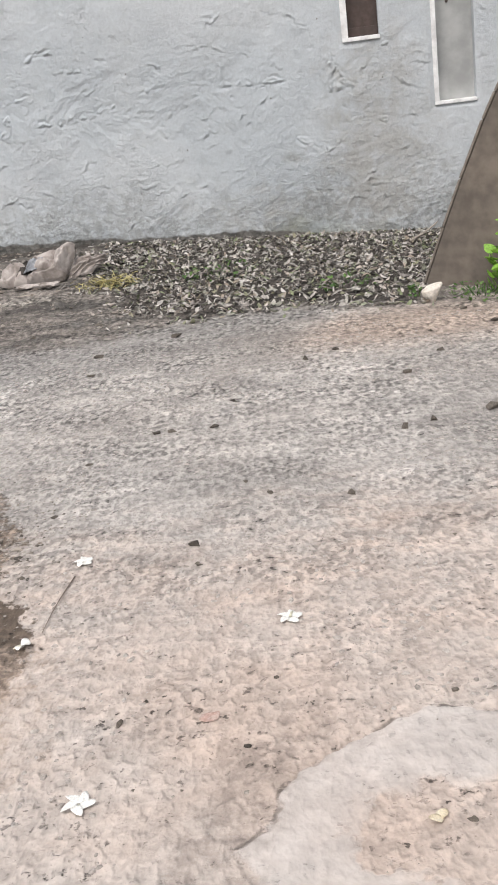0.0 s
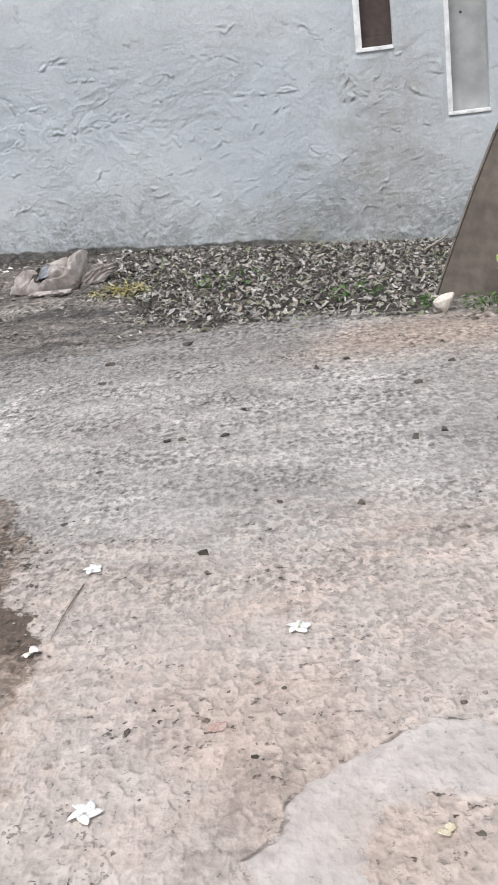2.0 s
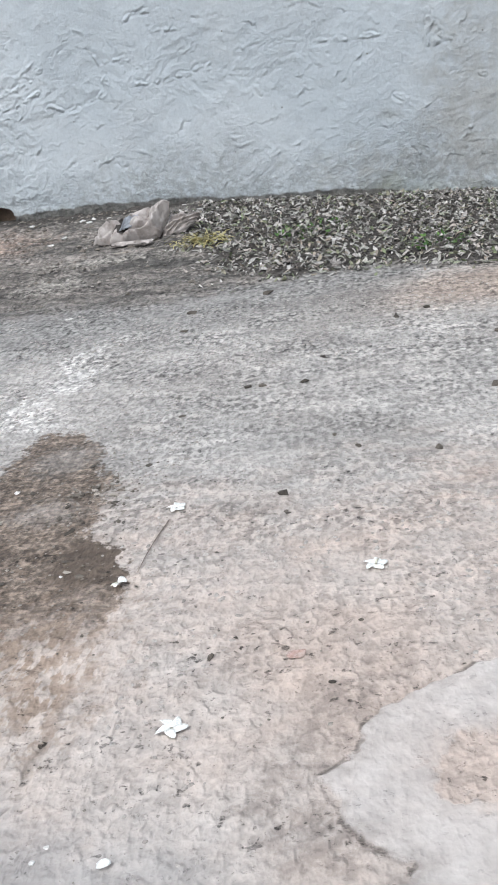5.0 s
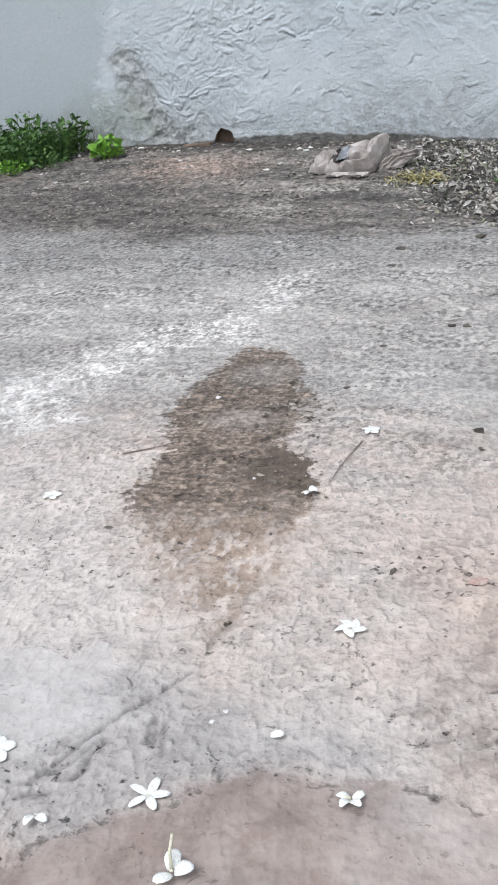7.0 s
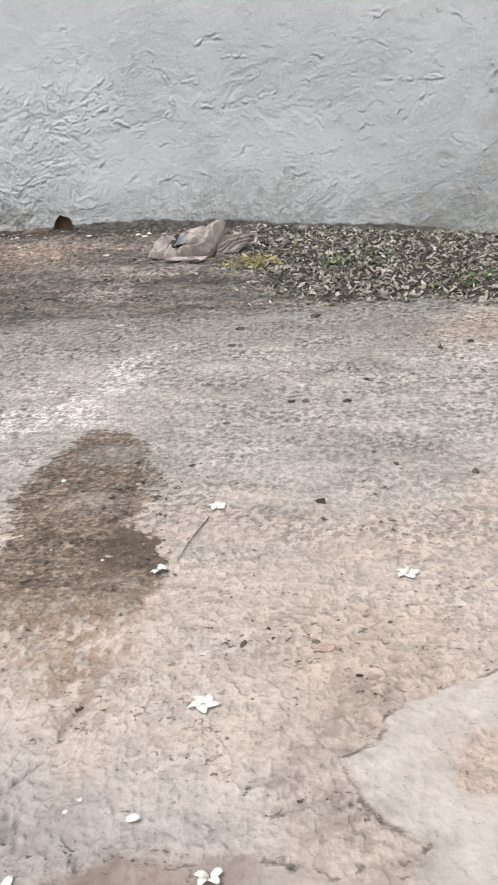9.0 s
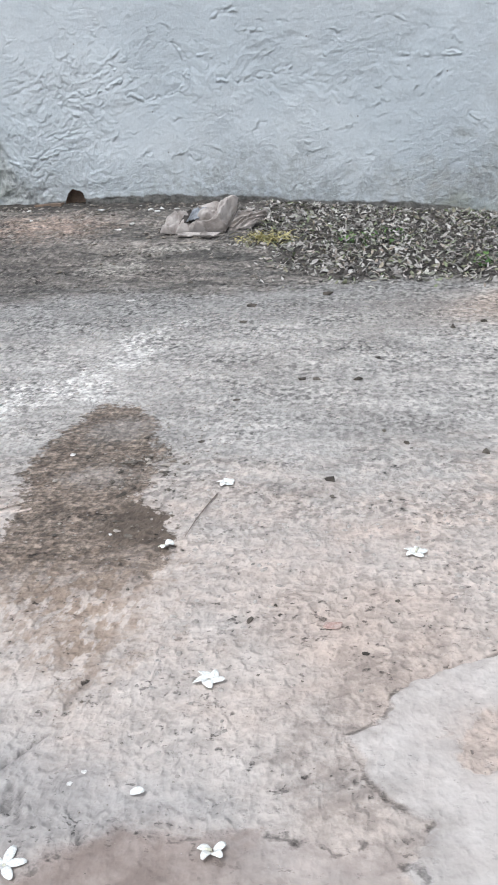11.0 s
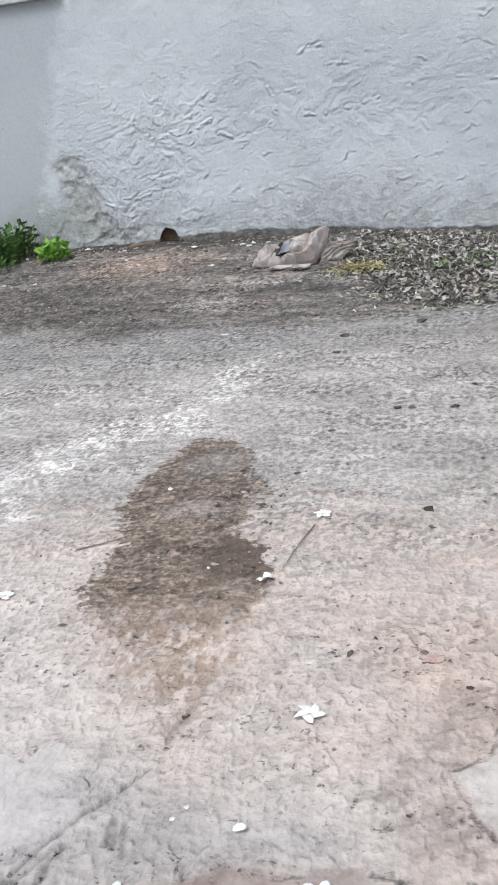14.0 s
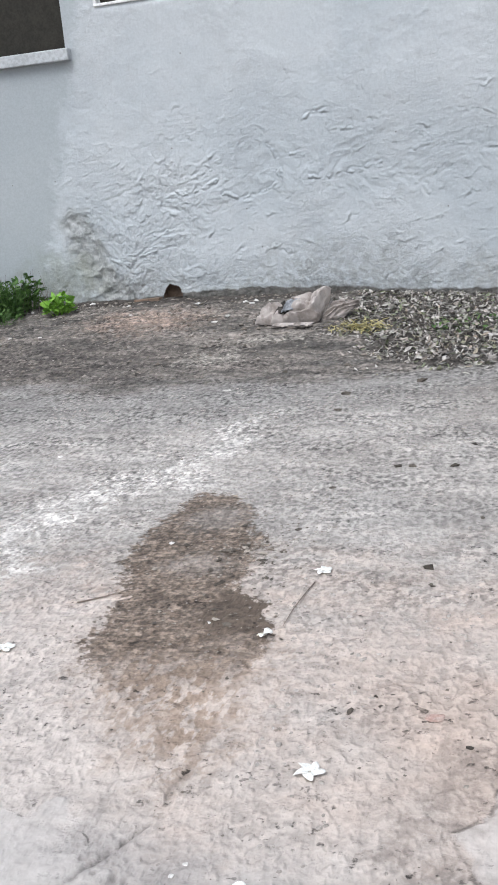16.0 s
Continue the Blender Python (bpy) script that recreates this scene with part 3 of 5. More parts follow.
    i = np.arange(nx - 1)[None, :] + nx * np.arange(len(ys) - 1)[:, None]
    faces = np.stack([i, i + 1, i + nx + 1, i + nx], -1).reshape(-1, 4)
    me = bpy.data.meshes.new("ground")
    me.vertices.add(len(x))
    me.vertices.foreach_set("co", np.stack([x, y, z], 1).ravel())
    me.loops.add(faces.size)
    me.loops.foreach_set("vertex_index", faces.ravel())
    me.polygons.add(len(faces))
    me.polygons.foreach_set("loop_start", np.arange(0, faces.size, 4))
    me.polygons.foreach_set("use_smooth", np.ones(len(faces), bool))
    me.update(calc_edges=True)
    for name, values in (("pale", np.maximum(pale_r, pale_l)), ("damp", damp), ("damp_edge", low), ("lime", lime), ("front", front), ("cool", cool), ("rust", rust), ("soil", soil), ("humus_and_shade", humus_and_shade), ("ash", ash), ("core", core), ("gap", gap), ("foot", y - 1.93 - 0.35 * np.clip(x + 1.25, 0, 0.4)), ("track", tracks), ("tread", np.minimum(0.36 - np.hypot((x + 0.78) * 0.6, (y - 1.10) * 1.25), 0.05 - front)), ("dusk", np.minimum(y - 5.35 + 0.45 * step(-x, 0.8, 2.5), 0.7) - 1.4 * step(x, -0.2, 0.6)), ("ring", np.minimum(0.10 - np.abs(lip + 0.09), np.minimum(0.35 * (0.16 - x), y - 1.16))), ("lip", np.where((lip > 0.02) | (y < 1.24), 0.2, np.abs(lip + 0.006))), ("worn", inside(x, y, WORN)), ("silt", np.minimum(np.minimum(front + 0.005, 0.55 * (0.30 - front)), 0.4 * (-0.22 - x))), ("chalk", 0.75 - np.hypot((x + 2.9) * 0.6, (y - 4.2) * 0.7)), ("clay", 0.3 - np.hypot((x + 3.6) * 0.55, (y - 8.05) * 0.7)), ("sand", np.maximum(0.13 - np.hypot((x + 2.55) * 0.6, (y - 6.75) * 0.7), 0.10 - np.hypot((x + 2.2) * 0.25, (y - 7.3) * 1.0))), ("mud", 0.55 - np.hypot((x + 4.4) * 0.28, (y - 6.75) * 1.0)), ("far", step(y, 2.6, 5.0)), ("wear", 0.40 + 0.75 * step(y, 1.5, 3.4))):
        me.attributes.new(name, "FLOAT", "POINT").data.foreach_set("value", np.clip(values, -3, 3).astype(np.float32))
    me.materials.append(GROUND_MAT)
    return tagged(new("ground", me), "worn grey-brown concrete yard with damp stain and pale patches", "ground", kind="structure")


GROUND = build_ground()

# ---- house wall ----
# openings: x from, x to, z from, z to
SLIT_A, SLIT_B, SLIT_C = (0.529, 0.842, 1.667, 2.95), (1.285, 1.64, 1.067, 2.75), (-4.25, -3.45, 3.075, 4.0)
BIG = (-6.35, -4.62, 2.735, 4.0)
DRAIN = (-3.86, -3.65, 0.10, 0.37)
OPENINGS = (SLIT_A, SLIT_B, SLIT_C, BIG, DRAIN)


def build_wall():
    xs = np.concatenate([np.arange(-16, -7, 0.5), np.arange(-7, -5.3, 0.02), np.arange(-5.3, 1.9, 0.0085), np.arange(1.9, 2.4, 0.02), np.arange(2.4, 10, 0.4)])
    zs = np.concatenate([np.arange(-0.3, 0.0, 0.02), np.arange(0.0, 2.2, 0.0085), np.arange(2.2, 3.4, 0.02), np.arange(3.4, 4.61, 0.1)])
    xs, zs = [g[np.concatenate([[True], np.diff(g) > 0.006])] for g in (xs, zs)]
    for a, b, c, d in OPENINGS:
        for v, grid in ((a, xs), (b, xs), (c, zs), (d, zs)):
            grid[np.argmin(np.abs(grid - v))] = v
    x, z = [a.ravel() for a in np.meshgrid(xs, zs)]
    edge = -4.57 - 0.285 * np.clip(2.6 - z, -1, 2.0)
    smooth = edge - x
    rough = step(-smooth + 0.10 * fractal(x, z, 44, 3.0, 4), -0.10, 0.14)
    bare = inside(x, z, [(-4.93, 1.05), (-4.80, 1.15), (-4.62, 1.12), (-4.50, 0.85), (-4.36, 0.55), (-4.15, 0.2), (-4.55, 0.15), (-4.66, 0.45), (-4.80, 0.62), (-4.90, 0.8)])
    swirl = step(inside(x, z, [(-4.6, 1.0), (-4.2, 1.35), (-3.6, 1.45), (-3.3, 1.0), (-3.4, 0.2), (-4.6, 0.2)]), -0.3, 0.15)
    band = step(0.42 - np.abs(z - (1.42 + 0.05 * np.sin(x * 1.1))), 0.0, 0.3) * step(x, -4.0, -3.2) * (1 - 0.55 * step(x, -1.2, -0.4))
    lower = step(0.75 - z, 0.0, 0.5)
    strength = 0.28 + 0.35 * band + 0.75 * swirl + 0.35 * lower + 0.5 * step(bare, -0.1, 0.1)
    wx = x + 0.10 * fractal(x, z, 40, 2.2, 3)
    wz = z + 0.10 * fractal(x, z, 50, 2.2, 3)
    ridged = 1 - np.abs(fractal(wx * 0.8, wz * 1.3 - 0.3 * wx, 60, 4.5, 4, 0.6))
    ridged = np.clip(ridged, 0, 1) ** 7
    lumps = fractal(wx, wz * 1.2, 70, 6.0, 6, 0.66)
    out = strength * (0.006 * ridged + 0.007 * lumps) + 0.010 * fractal(x, z, 80, 0.9, 3)
    ragged = 0.026 * fractal(x, z, 90, 11, 4, 0.65)
    broken = step(fractal(x, z, 95, 11, 3, 0.65), -0.2, 0.2)
    for k, line in enumerate(RIDGES_WEST + RIDGES_EAST):
        d = along(x, z, line) + 0.75 * ragged
        size = 0.007 + 0.003 * (k % 3)
        out += (0.3 + 0.7 * broken) * size * (np.exp(-(d / 0.0075) ** 2) - 0.6 * np.exp(-((d - 0.020) / 0.012) ** 2))
    # short torn trowel marks: a lip with a drag hollow under it
    rng = np.random.RandomState(12)
    made = 0
    while made < 640:
        px, pz = rng.uniform(-5.0, 1.9), rng.uniform(0.1, 3.1) if rng.rand() < 0.35 else rng.uniform(0.1, 1.9)
        weight = 0.30 + 0.55 * np.exp(-((pz - 1.42) / 0.35) ** 2) + 0.5 * np.exp(-((pz - 0.45) / 0.35) ** 2) + 0.5 * np.exp(-((px + 3.9) / 0.6) ** 2 - ((pz - 0.9) / 0.6) ** 2)
        if rng.rand() > weight:
            continue
        made += 1
        reach = rng.uniform(0.03, 0.17)
        turn, bend = rng.normal(0.15, 0.5), rng.normal(0, 2.2)
        box = np.nonzero((np.abs(x - px) < reach + 0.08) & (np.abs(z - pz) < reach + 0.08))[0]
        ux, uz = x[box] - px, z[box] - pz
        a, b = ux * math.cos(turn) + uz * math.sin(turn), -ux * math.sin(turn) + uz * math.cos(turn)
        b = b - bend * a * a + 1.0 * ragged[box]
        fade = np.exp(-(a / (0.55 * reach)) ** 2)
        size = 0.0020 + 0.0085 * rng.rand() ** 2.1
        thin = rng.uniform(0.005, 0.011)
        out[box] += fade * size * (0.35 + 0.65 * broken[box]) * (np.exp(-(b / thin) ** 2) - 0.7 * np.exp(-((b + 2.3 * thin) / (1.6 * thin)) ** 2))
    out = out * (0.12 + 0.88 * rough) + 0.012 * rough
    out -= 0.020 * step(bare, -0.03, 0.05) * (1 + 0.7 * lattice(x, z, 8, 14))
    flake = 1 - np.hypot((x - 0.03 + 0.5 * (z - 0.74)) / 0.10, (z - 0.74) / 0.055)
    out -= 0.005 * step(flake + 12 * ragged, 0.0, 0.6)
    bare = np.maximum(bare, 0.10 * flake - 0.035)
    calm = np.ones(x.shape)
    for a, b, c, d in OPENINGS:
        gap = np.maximum(np.maximum(a - x, x - b), np.maximum(c - z, z - d))
        calm = np.minimum(calm, step(gap, 0.0, 0.05))
    y = WALL_Y - out * calm
    nx = len(xs)
    i = np.arange(nx - 1)[None, :] + nx * np.arange(len(zs) - 1)[:, None]
    faces = np.stack([i, i + 1, i + nx + 1, i + nx], -1).reshape(-1, 4)
    cx, cz = x[faces].mean(1), z[faces].mean(1)
    keep = np.ones(len(faces), bool)
    for a, b, c, d in OPENINGS:
        within = (cx > a) & (cx < b) & (cz > c) & (cz < d)
        if (a, b) == DRAIN[:2]:
            within &= np.hypot((cx - (a + b) / 2) / ((b - a) / 2), (cz - 0.235) / 0.125) < 1 + 0.05 * np.sin(cx * 61)
        keep &= ~within
    faces = faces[keep]
    count = len(x)
    verts = np.stack([x, y, z], 1)
    # the wall's thickness: reveals, top, ends and inner face
    extra, quads = [], []

    def quad(*corners):
        quads.append([count + len(extra) + k for k in range(4)])
        extra.extend(corners)

    back = WALL_Y + 0.24
    for a, b, c, d in OPENINGS[:4]:
        for (ax, az), (bx, bz) in (((a, c), (b, c)), ((b, c), (b, d)), ((b, d), (a, d)), ((a, d), (a, c))):
            quad((ax, WALL_Y, az), (ax, back, az), (bx, back, bz), (bx, WALL_Y, bz))
    x0, x1, z0, z1 = xs[0], xs[-1], zs[0], zs[-1]
    quad((x0, WALL_Y, z1), (x1, WALL_Y, z1), (x1, back, z1), (x0, back, z1))
    quad((x0, WALL_Y, z0), (x0, WALL_Y, z1), (x0, back, z1), (x0, back, z0))
    quad((x1, WALL_Y, z0), (x1, back, z0), (x1, back, z1), (x1, WALL_Y, z1))
    faces = np.concatenate([faces, np.array(quads)])
    verts = np.concatenate([verts, np.array(extra)])
    me = bpy.data.meshes.new("wall_north")
    me.vertices.add(len(verts))
    me.vertices.foreach_set("co", verts.ravel())
    me.loops.add(faces.size)
    me.loops.foreach_set("vertex_index", faces.ravel())
    me.polygons.add(len(faces))
    me.polygons.foreach_set("loop_start", np.arange(0, faces.size, 4))
    me.polygons.foreach_set("use_smooth", np.concatenate([np.ones(len(faces) - len(quads), bool), np.zeros(len(quads), bool)]))
    me.update(calc_edges=True)
    splash = 0.46 - z + 0.15 * np.sin(x * 2.3)
    run = np.maximum(0.34 - np.hypot((x - 0.78) * 0.85, (z - 0.85) * 0.40), 0.18 - np.hypot((x + 0.3) * 0.5, z - 0.3))
    moss = np.maximum(0.22 - np.hypot((x + 5.0) * 0.5, (z - 0.45) * 0.8), 0.1 - (z - 0.15) - 0.35 * np.abs(np.sin(x)))
    for name, values in (("smooth", smooth), ("bare", bare), ("splash", splash), ("run", run), ("moss", moss), ("foot_band", bank(x, np.full(x.shape, 9.1)) + 0.045 + 0.03 * np.sin(x * 1.9 + 1) + 0.025 * step(x, -2.4, -1.8) - 0.10 * step(x, -0.6, 0.4) - z)):
        values = np.concatenate([values, np.full(len(extra), -1.0)])
        me.attributes.new(name, "FLOAT", "POINT").data.foreach_set("value", np.clip(values, -3, 3).astype(np.float32))
    me.materials.append(WALL_MAT)
    return tagged(new("wall_north", me), "pale blue-grey house wall in rough trowelled plaster", "wall", kind="structure")


RIDGES_WEST = [
    [(-4.55, 1.65), (-4.37, 1.67), (-4.22, 1.64)], [(-3.62, 1.78), (-3.43, 1.83), (-3.27, 1.83)],
    [(-3.01, 1.64), (-2.83, 1.71), (-2.68, 1.7), (-2.57, 1.59), (-2.51, 1.42), (-2.51, 1.27), (-2.66, 1.22), (-2.91, 1.16), (-3.09, 1.22)],
    [(-3.37, 1.51), (-3.21, 1.49), (-3.1, 1.54)], [(-3.59, 1.41), (-3.41, 1.4), (-3.21, 1.45)], [(-3.61, 1.29), (-3.46, 1.23), (-3.15, 1.36)],
    [(-4.04, 1.19), (-3.88, 1.27), (-3.61, 1.24)], [(-3.89, 0.86), (-3.57, 0.91)], [(-4.07, 0.66), (-3.87, 0.74), (-3.63, 0.74)],
    [(-3.49, 1.01), (-3.26, 0.98), (-3.1, 1.09)], [(-4.9, 1.07), (-4.81, 1.16), (-4.65, 1.14), (-4.5, 1.04)], [(-4.5, 0.76), (-4.4, 0.64), (-4.2, 0.58)],
]
RIDGES_EAST = [
    [(-2.49, 1.53), (-2.31, 1.53), (-2.17, 1.55)], [(-2.27, 1.83), (-2.18, 1.89), (-2.01, 1.89)], [(-2.26, 1.31), (-1.95, 1.29), (-1.78, 1.33), (-1.51, 1.4)],
    [(-1.99, 1.74), (-1.79, 1.71), (-1.6, 1.66)], [(-1.65, 1.8), (-1.56, 1.78)], [(-2.71, 0.65), (-2.59, 0.69), (-2.46, 0.63)],
    [(-1.14, 1.62), (-1.01, 1.53), (-0.72, 1.48), (-0.3, 1.42)], [(-0.27, 1.4), (-0.15, 1.44), (0.02, 1.43)], [(-1.26, 1.47), (-1.08, 1.53)],
    [(-0.82, 1.79), (-0.65, 1.79), (-0.48, 1.71)], [(-1.15, 1.16), (-1.09, 1.08)], [(0.4, 1.59), (0.43, 1.49), (0.37, 1.38), (0.4, 1.29)],
    [(0.45, 1.47), (0.54, 1.37), (0.6, 1.28)], [(0.49, 1.36), (0.57, 1.3)], [(0.08, 0.93), (0.18, 0.86)], [(0.52, 1.04), (0.69, 1.05), (0.86, 1.0)],
]
WALL = build_wall()
tagged(part("wall_room_back", block(-16, WALL_Y + 1.8, -0.3, 9.6, WALL_Y + 2.0, 4.6), RECESS_MAT), "plain plaster wall closing the room behind", "wall", kind="structure")
tagged(part("ceiling", block(-16, WALL_Y + 0.25, 4.45, 9.6, WALL_Y + 1.8, 4.6), RECESS_MAT), "plain plaster ceiling of the room", "ceiling", kind="structure")


def window_1():
    """Tall narrow slit with a brown shutter and white edging on its outer side and foot."""
    a, b, c, d = SLIT_A
    ob = empty("window_1", a, WALL_Y, c, 0, "narrow slit window with dark brown shutter and white edging", "window")
    ob["kind"] = "structure"
    w, h = b - a, d - c
    part("window_frame", block(-0.004, -0.02, 0.030, 0.050, 0.10, h, 0.004), WHITE_TRIM, ob, "white painted edging strip")
    part("window_sill", block(-0.004, -0.024, -0.004, w + 0.004, 0.10, 0.030, 0.005), WHITE_TRIM, ob, "white painted sill strip")
    part("shutter", block(0.050, 0.085, 0.030, w, 0.115, h, 0.003), SHUTTER_MAT, ob, "dark brown wooden shutter")
    part("shutter_rail", block(0.052, 0.068, 0.034, w - 0.002, 0.085, 0.105, 0.004), SHUTTER_MAT, ob, "dark brown bottom rail")


def window_2():
    """Tall blind slit: a recessed grey panel with white edging."""
    a, b, c, d = SLIT_B
    ob = empty("window_2", a, WALL_Y, c, 0, "tall blind slit with recessed grey panel and white edging", "window")
    ob["kind"] = "structure"
    w, h = b - a, d - c
    part("window_frame", block(-0.004, -0.02, 0.024, 0.036, 0.12, h, 0.004), WHITE_TRIM, ob, "white painted edging strip")
    part("window_sill", block(-0.004, -0.024, -0.004, w + 0.004, 0.12, 0.024, 0.005), WHITE_TRIM, ob, "white painted sill strip")
    part("panel", block(0.036, 0.12, 0.024, w, 0.15, h, 0.0), RECESS_MAT, ob, "grey plastered recess panel")
    part("anchor_hole", tube([(0.15, 0.122, 0.82), (0.15, 0.112, 0.82)], [0.013, 0.011], 10), SHUTTER_MAT, ob, "small dark bolt head")


def window_3():
    a, b, c, d = SLIT_C
    ob = empty("window_3", a, WALL_Y, c, 0, "high slit window with dark pane and white edging", "window")
    ob["kind"] = "structure"
    w, h = b - a, d - c
    part("window_frame", block(-0.004, -0.02, 0.020, 0.026, 0.10, h, 0.004), WHITE_TRIM, ob, "white painted edging strip")
    part("window_sill", block(-0.004, -0.024, -0.004, w + 0.004, 0.10, 0.020, 0.004), WHITE_TRIM, ob, "white painted sill strip")
    part("pane", block(0.026, 0.09, 0.020, w, 0.10, h), DARK_GLASS, ob, "dark window pane")


def window_4():
    a, b, c, d = BIG
    ob = empty("window_4", a, WALL_Y, c, 0, "large dark screened window with projecting painted sill", "window")
    ob["kind"] = "structure"
    w, h = b - a, d - c
    part("window_sill", block(-0.10, -0.075, -0.115, w + 0.055, 0.16, 0.0, 0.014, 3), SILL_MAT, ob, "pale grey painted concrete sill")
    part("pane", block(0.0, 0.05, 0.0, w, 0.06, h), DARK_GLASS, ob, "dark insect screen")


for make in (window_1, window_2, window_3, window_4):
    make()


def drain_pipe():
    """Broken clay drain stub in the foot of the wall."""
    bm = bmesh.new()
    rings = []
    for y, r in ((0.016, 0.140), (0.016, 0.118), (0.24, 0.11), (0.24, 0.15), (0.03, 0.147)):
        rings.append([bm.verts.new((math.cos(s) * r, y, math.sin(s) * r * 1.05)) for s in [2 * math.pi * k / 20 for k in range(20)]])
    for r, q in zip(rings, rings[1:] + rings[:1]):
        for k in range(20):
            bm.faces.new((r[k], r[(k + 1) % 20], q[(k + 1) % 20], q[k]))
    bm.faces.new([bm.verts.new((math.cos(s) * 0.116, 0.11, math.sin(s) * 0.12)) for s in [2 * math.pi * k / 20 for k in range(20)]])
    ob = part("drain_pipe", bm, PIPE_MAT, None, "", True)
    ob.location = (-3.75, WALL_Y, 0.255)
    tagged(ob, "brown clay drain pipe end set in the wall foot", "pipe")


drain_pipe()


# ---- slanting concrete slab by the house ----
def buttress():
    bm = bmesh.new()
    outline = [(-0.03, -0.08), (0.0, 0.014), (0.039, 0.112), (0.153, 0.395), (0.283, 0.701), (0.446, 1.057), (0.53, 1.218), (0.98, 2.02), (1.2, 2.4), (2.0, 2.4), (2.0, -0.08)]
    sides = [[bm.verts.new((x, y, z)) for x, z in outline] for y in (0.0, 0.26)]
    bm.faces.new(sides[0])
    bm.faces.new(sides[1][::-1])
    n = len(outline)
    for k in range(n):
        bm.faces.new((sides[0][k], sides[1][k], sides[1][(k + 1) % n], sides[0][(k + 1) % n]))
    bmesh.ops.recalc_face_normals(bm, faces=bm.faces[:])
    bmesh.ops.bevel(bm, geom=[e for e in bm.edges if abs(e.verts[0].co.y - e.verts[1].co.y) < 0.01], offset=0.012, segments=2, affect="EDGES")
    ob = new("buttress")
    ob.matrix_world = pose(0.885, 6.74, 0.0, 0, 0, -25)
    part("body", bm, SLAB_MAT, ob)
    # added strips: the edge's thin highlight put into a paler colour
    edge = outline[1:8]
    for (ax, az), (bx, bz) in zip(edge, edge[1:]):
        dx, dz = bx - ax, bz - az
        long = math.hypot(dx, dz)
        strip = block(0.004, -0.004, -0.006, long - 0.002, 0.264, 0.012, 0.004, 1, 0.004)
        bmesh.ops.transform(strip, matrix=Matrix.Translation((ax, 0, az)) @ Matrix.Rotation(-math.atan2(dz, dx), 4, "Y"), verts=strip.verts)
        part("lit_edge_strip", strip, LIT_EDGE_MAT, ob, "paler strip standing in for light along the slanting edge")
    tagged(ob, "dark brown-grey concrete buttress with slanting edge beside the wall", "buttress")


buttress()


# ---- sack ----
def sack():
    ob = empty("plastic_sack", -2.045, 7.85, float(bank(np.array(-2.045), np.array(7.84))), 0, "crumpled dusty beige plastic sack lying by the wall", "sack")

    def pillow(name, corners, bulge, folds, swells, seed, label="", material=BAG_MAT, rough=0.022, droop=0.0):
        """Two sheets sewn along their rim, blown out by what lies inside and creased along folds."""
        a, b, c, d = [np.array(p) for p in corners]
        n = 64
        verts, faces = [], []
        u, v = [g.ravel() for g in np.meshgrid(np.linspace(-1, 1, n), np.linspace(-1, 1, n))]
        p, q = (u + 1) / 2, (v + 1) / 2
        flat = (a[None] * ((1 - p) * (1 - q))[:, None] + b[None] * (p * (1 - q))[:, None] + c[None] * (p * q)[:, None] + d[None] * ((1 - p) * q)[:, None])
        out = np.cross(b - a, d - a)
        out = out / np.linalg.norm(out)
        dome = ((1 - u ** 4) * (1 - v ** 4)) ** 0.5
        for side in (1, -1):
            h = bulge * dome * (1.0 if side > 0 else 0.7)
            wob = fractal(0.8 * u + 0.6 * v + 3 * side, 0.8 * v - 0.6 * u, seed, 1.1, 3, 0.5)
            crumple = 1 - np.abs(fractal(0.8 * u + 0.7 * v + 0.5 * wob, 0.9 * v - 0.6 * u + 0.4 * wob + 5 * side, seed + 9, 1.3, 2, 0.5))
            h = h + rough * (np.clip(crumple, 0, 1) ** 2 - 0.4) * (0.35 + 0.65 * dome)
            if side > 0:
                for line, size, wide in folds:
                    h = h + size * np.exp(-((along(u, v, line) + 0.05 * wob) / wide) ** 2)
                for cu, cv, ru, rv, size in swells:
                    r = np.hypot((u - cu) / ru, (v - cv) / rv)
                    h = h + size * (np.exp(-r ** 4) - 0.7 * np.exp(-((r - 1.3) / 0.25) ** 2))
            place = flat + out[None] * (side * h)[:, None]
            place[:, 2] -= droop * dome
            rim = 0.014 * fractal(u * 2, v * 2, seed + 4, 1.5, 2) * (1 - dome)
            place[:, 0] += rim
            place[:, 2] = np.maximum(place[:, 2] + rim, -0.004)
            base = len(verts)
            verts += place.tolist()
            for r in range(n - 1):
                for k in range(n - 1):
                    i0 = base + r * n + k
                    faces.append((i0, i0 + 1, i0 + n + 1, i0 + n) if side > 0 else (i0, i0 + n, i0 + n + 1, i0 + 1))
        return mesh_ob(name, verts, faces, material, ob, label, True)

    pillow("body", [(-0.15, -0.15, 0.0), (0.16, -0.14, 0.0), (0.25, 0.06, 0.205), (-0.12, 0.06, 0.13)], 0.112,
           [([(0.97, 0.97), (0.6, 0.3), (0.65, -0.5)], 0.035, 0.15), ([(0.9, 0.95), (0.1, 0.72), (-0.8, 0.7)], 0.030, 0.14), ([(-0.9, -0.75), (-0.2, -0.85), (0.5, -0.7)], 0.024, 0.13), ([(0.86, 0.5), (0.9, -0.5)], -0.035, 0.12), ([(-0.8, 0.35), (0.2, 0.30)], -0.050, 0.14), ([(0.28, 0.8), (0.22, 0.0)], -0.030, 0.10)],
           [(-0.22, -0.25, 0.40, 0.30, 0.035), (0.45, 0.35, 0.14, 0.3, 0.02)], 3)
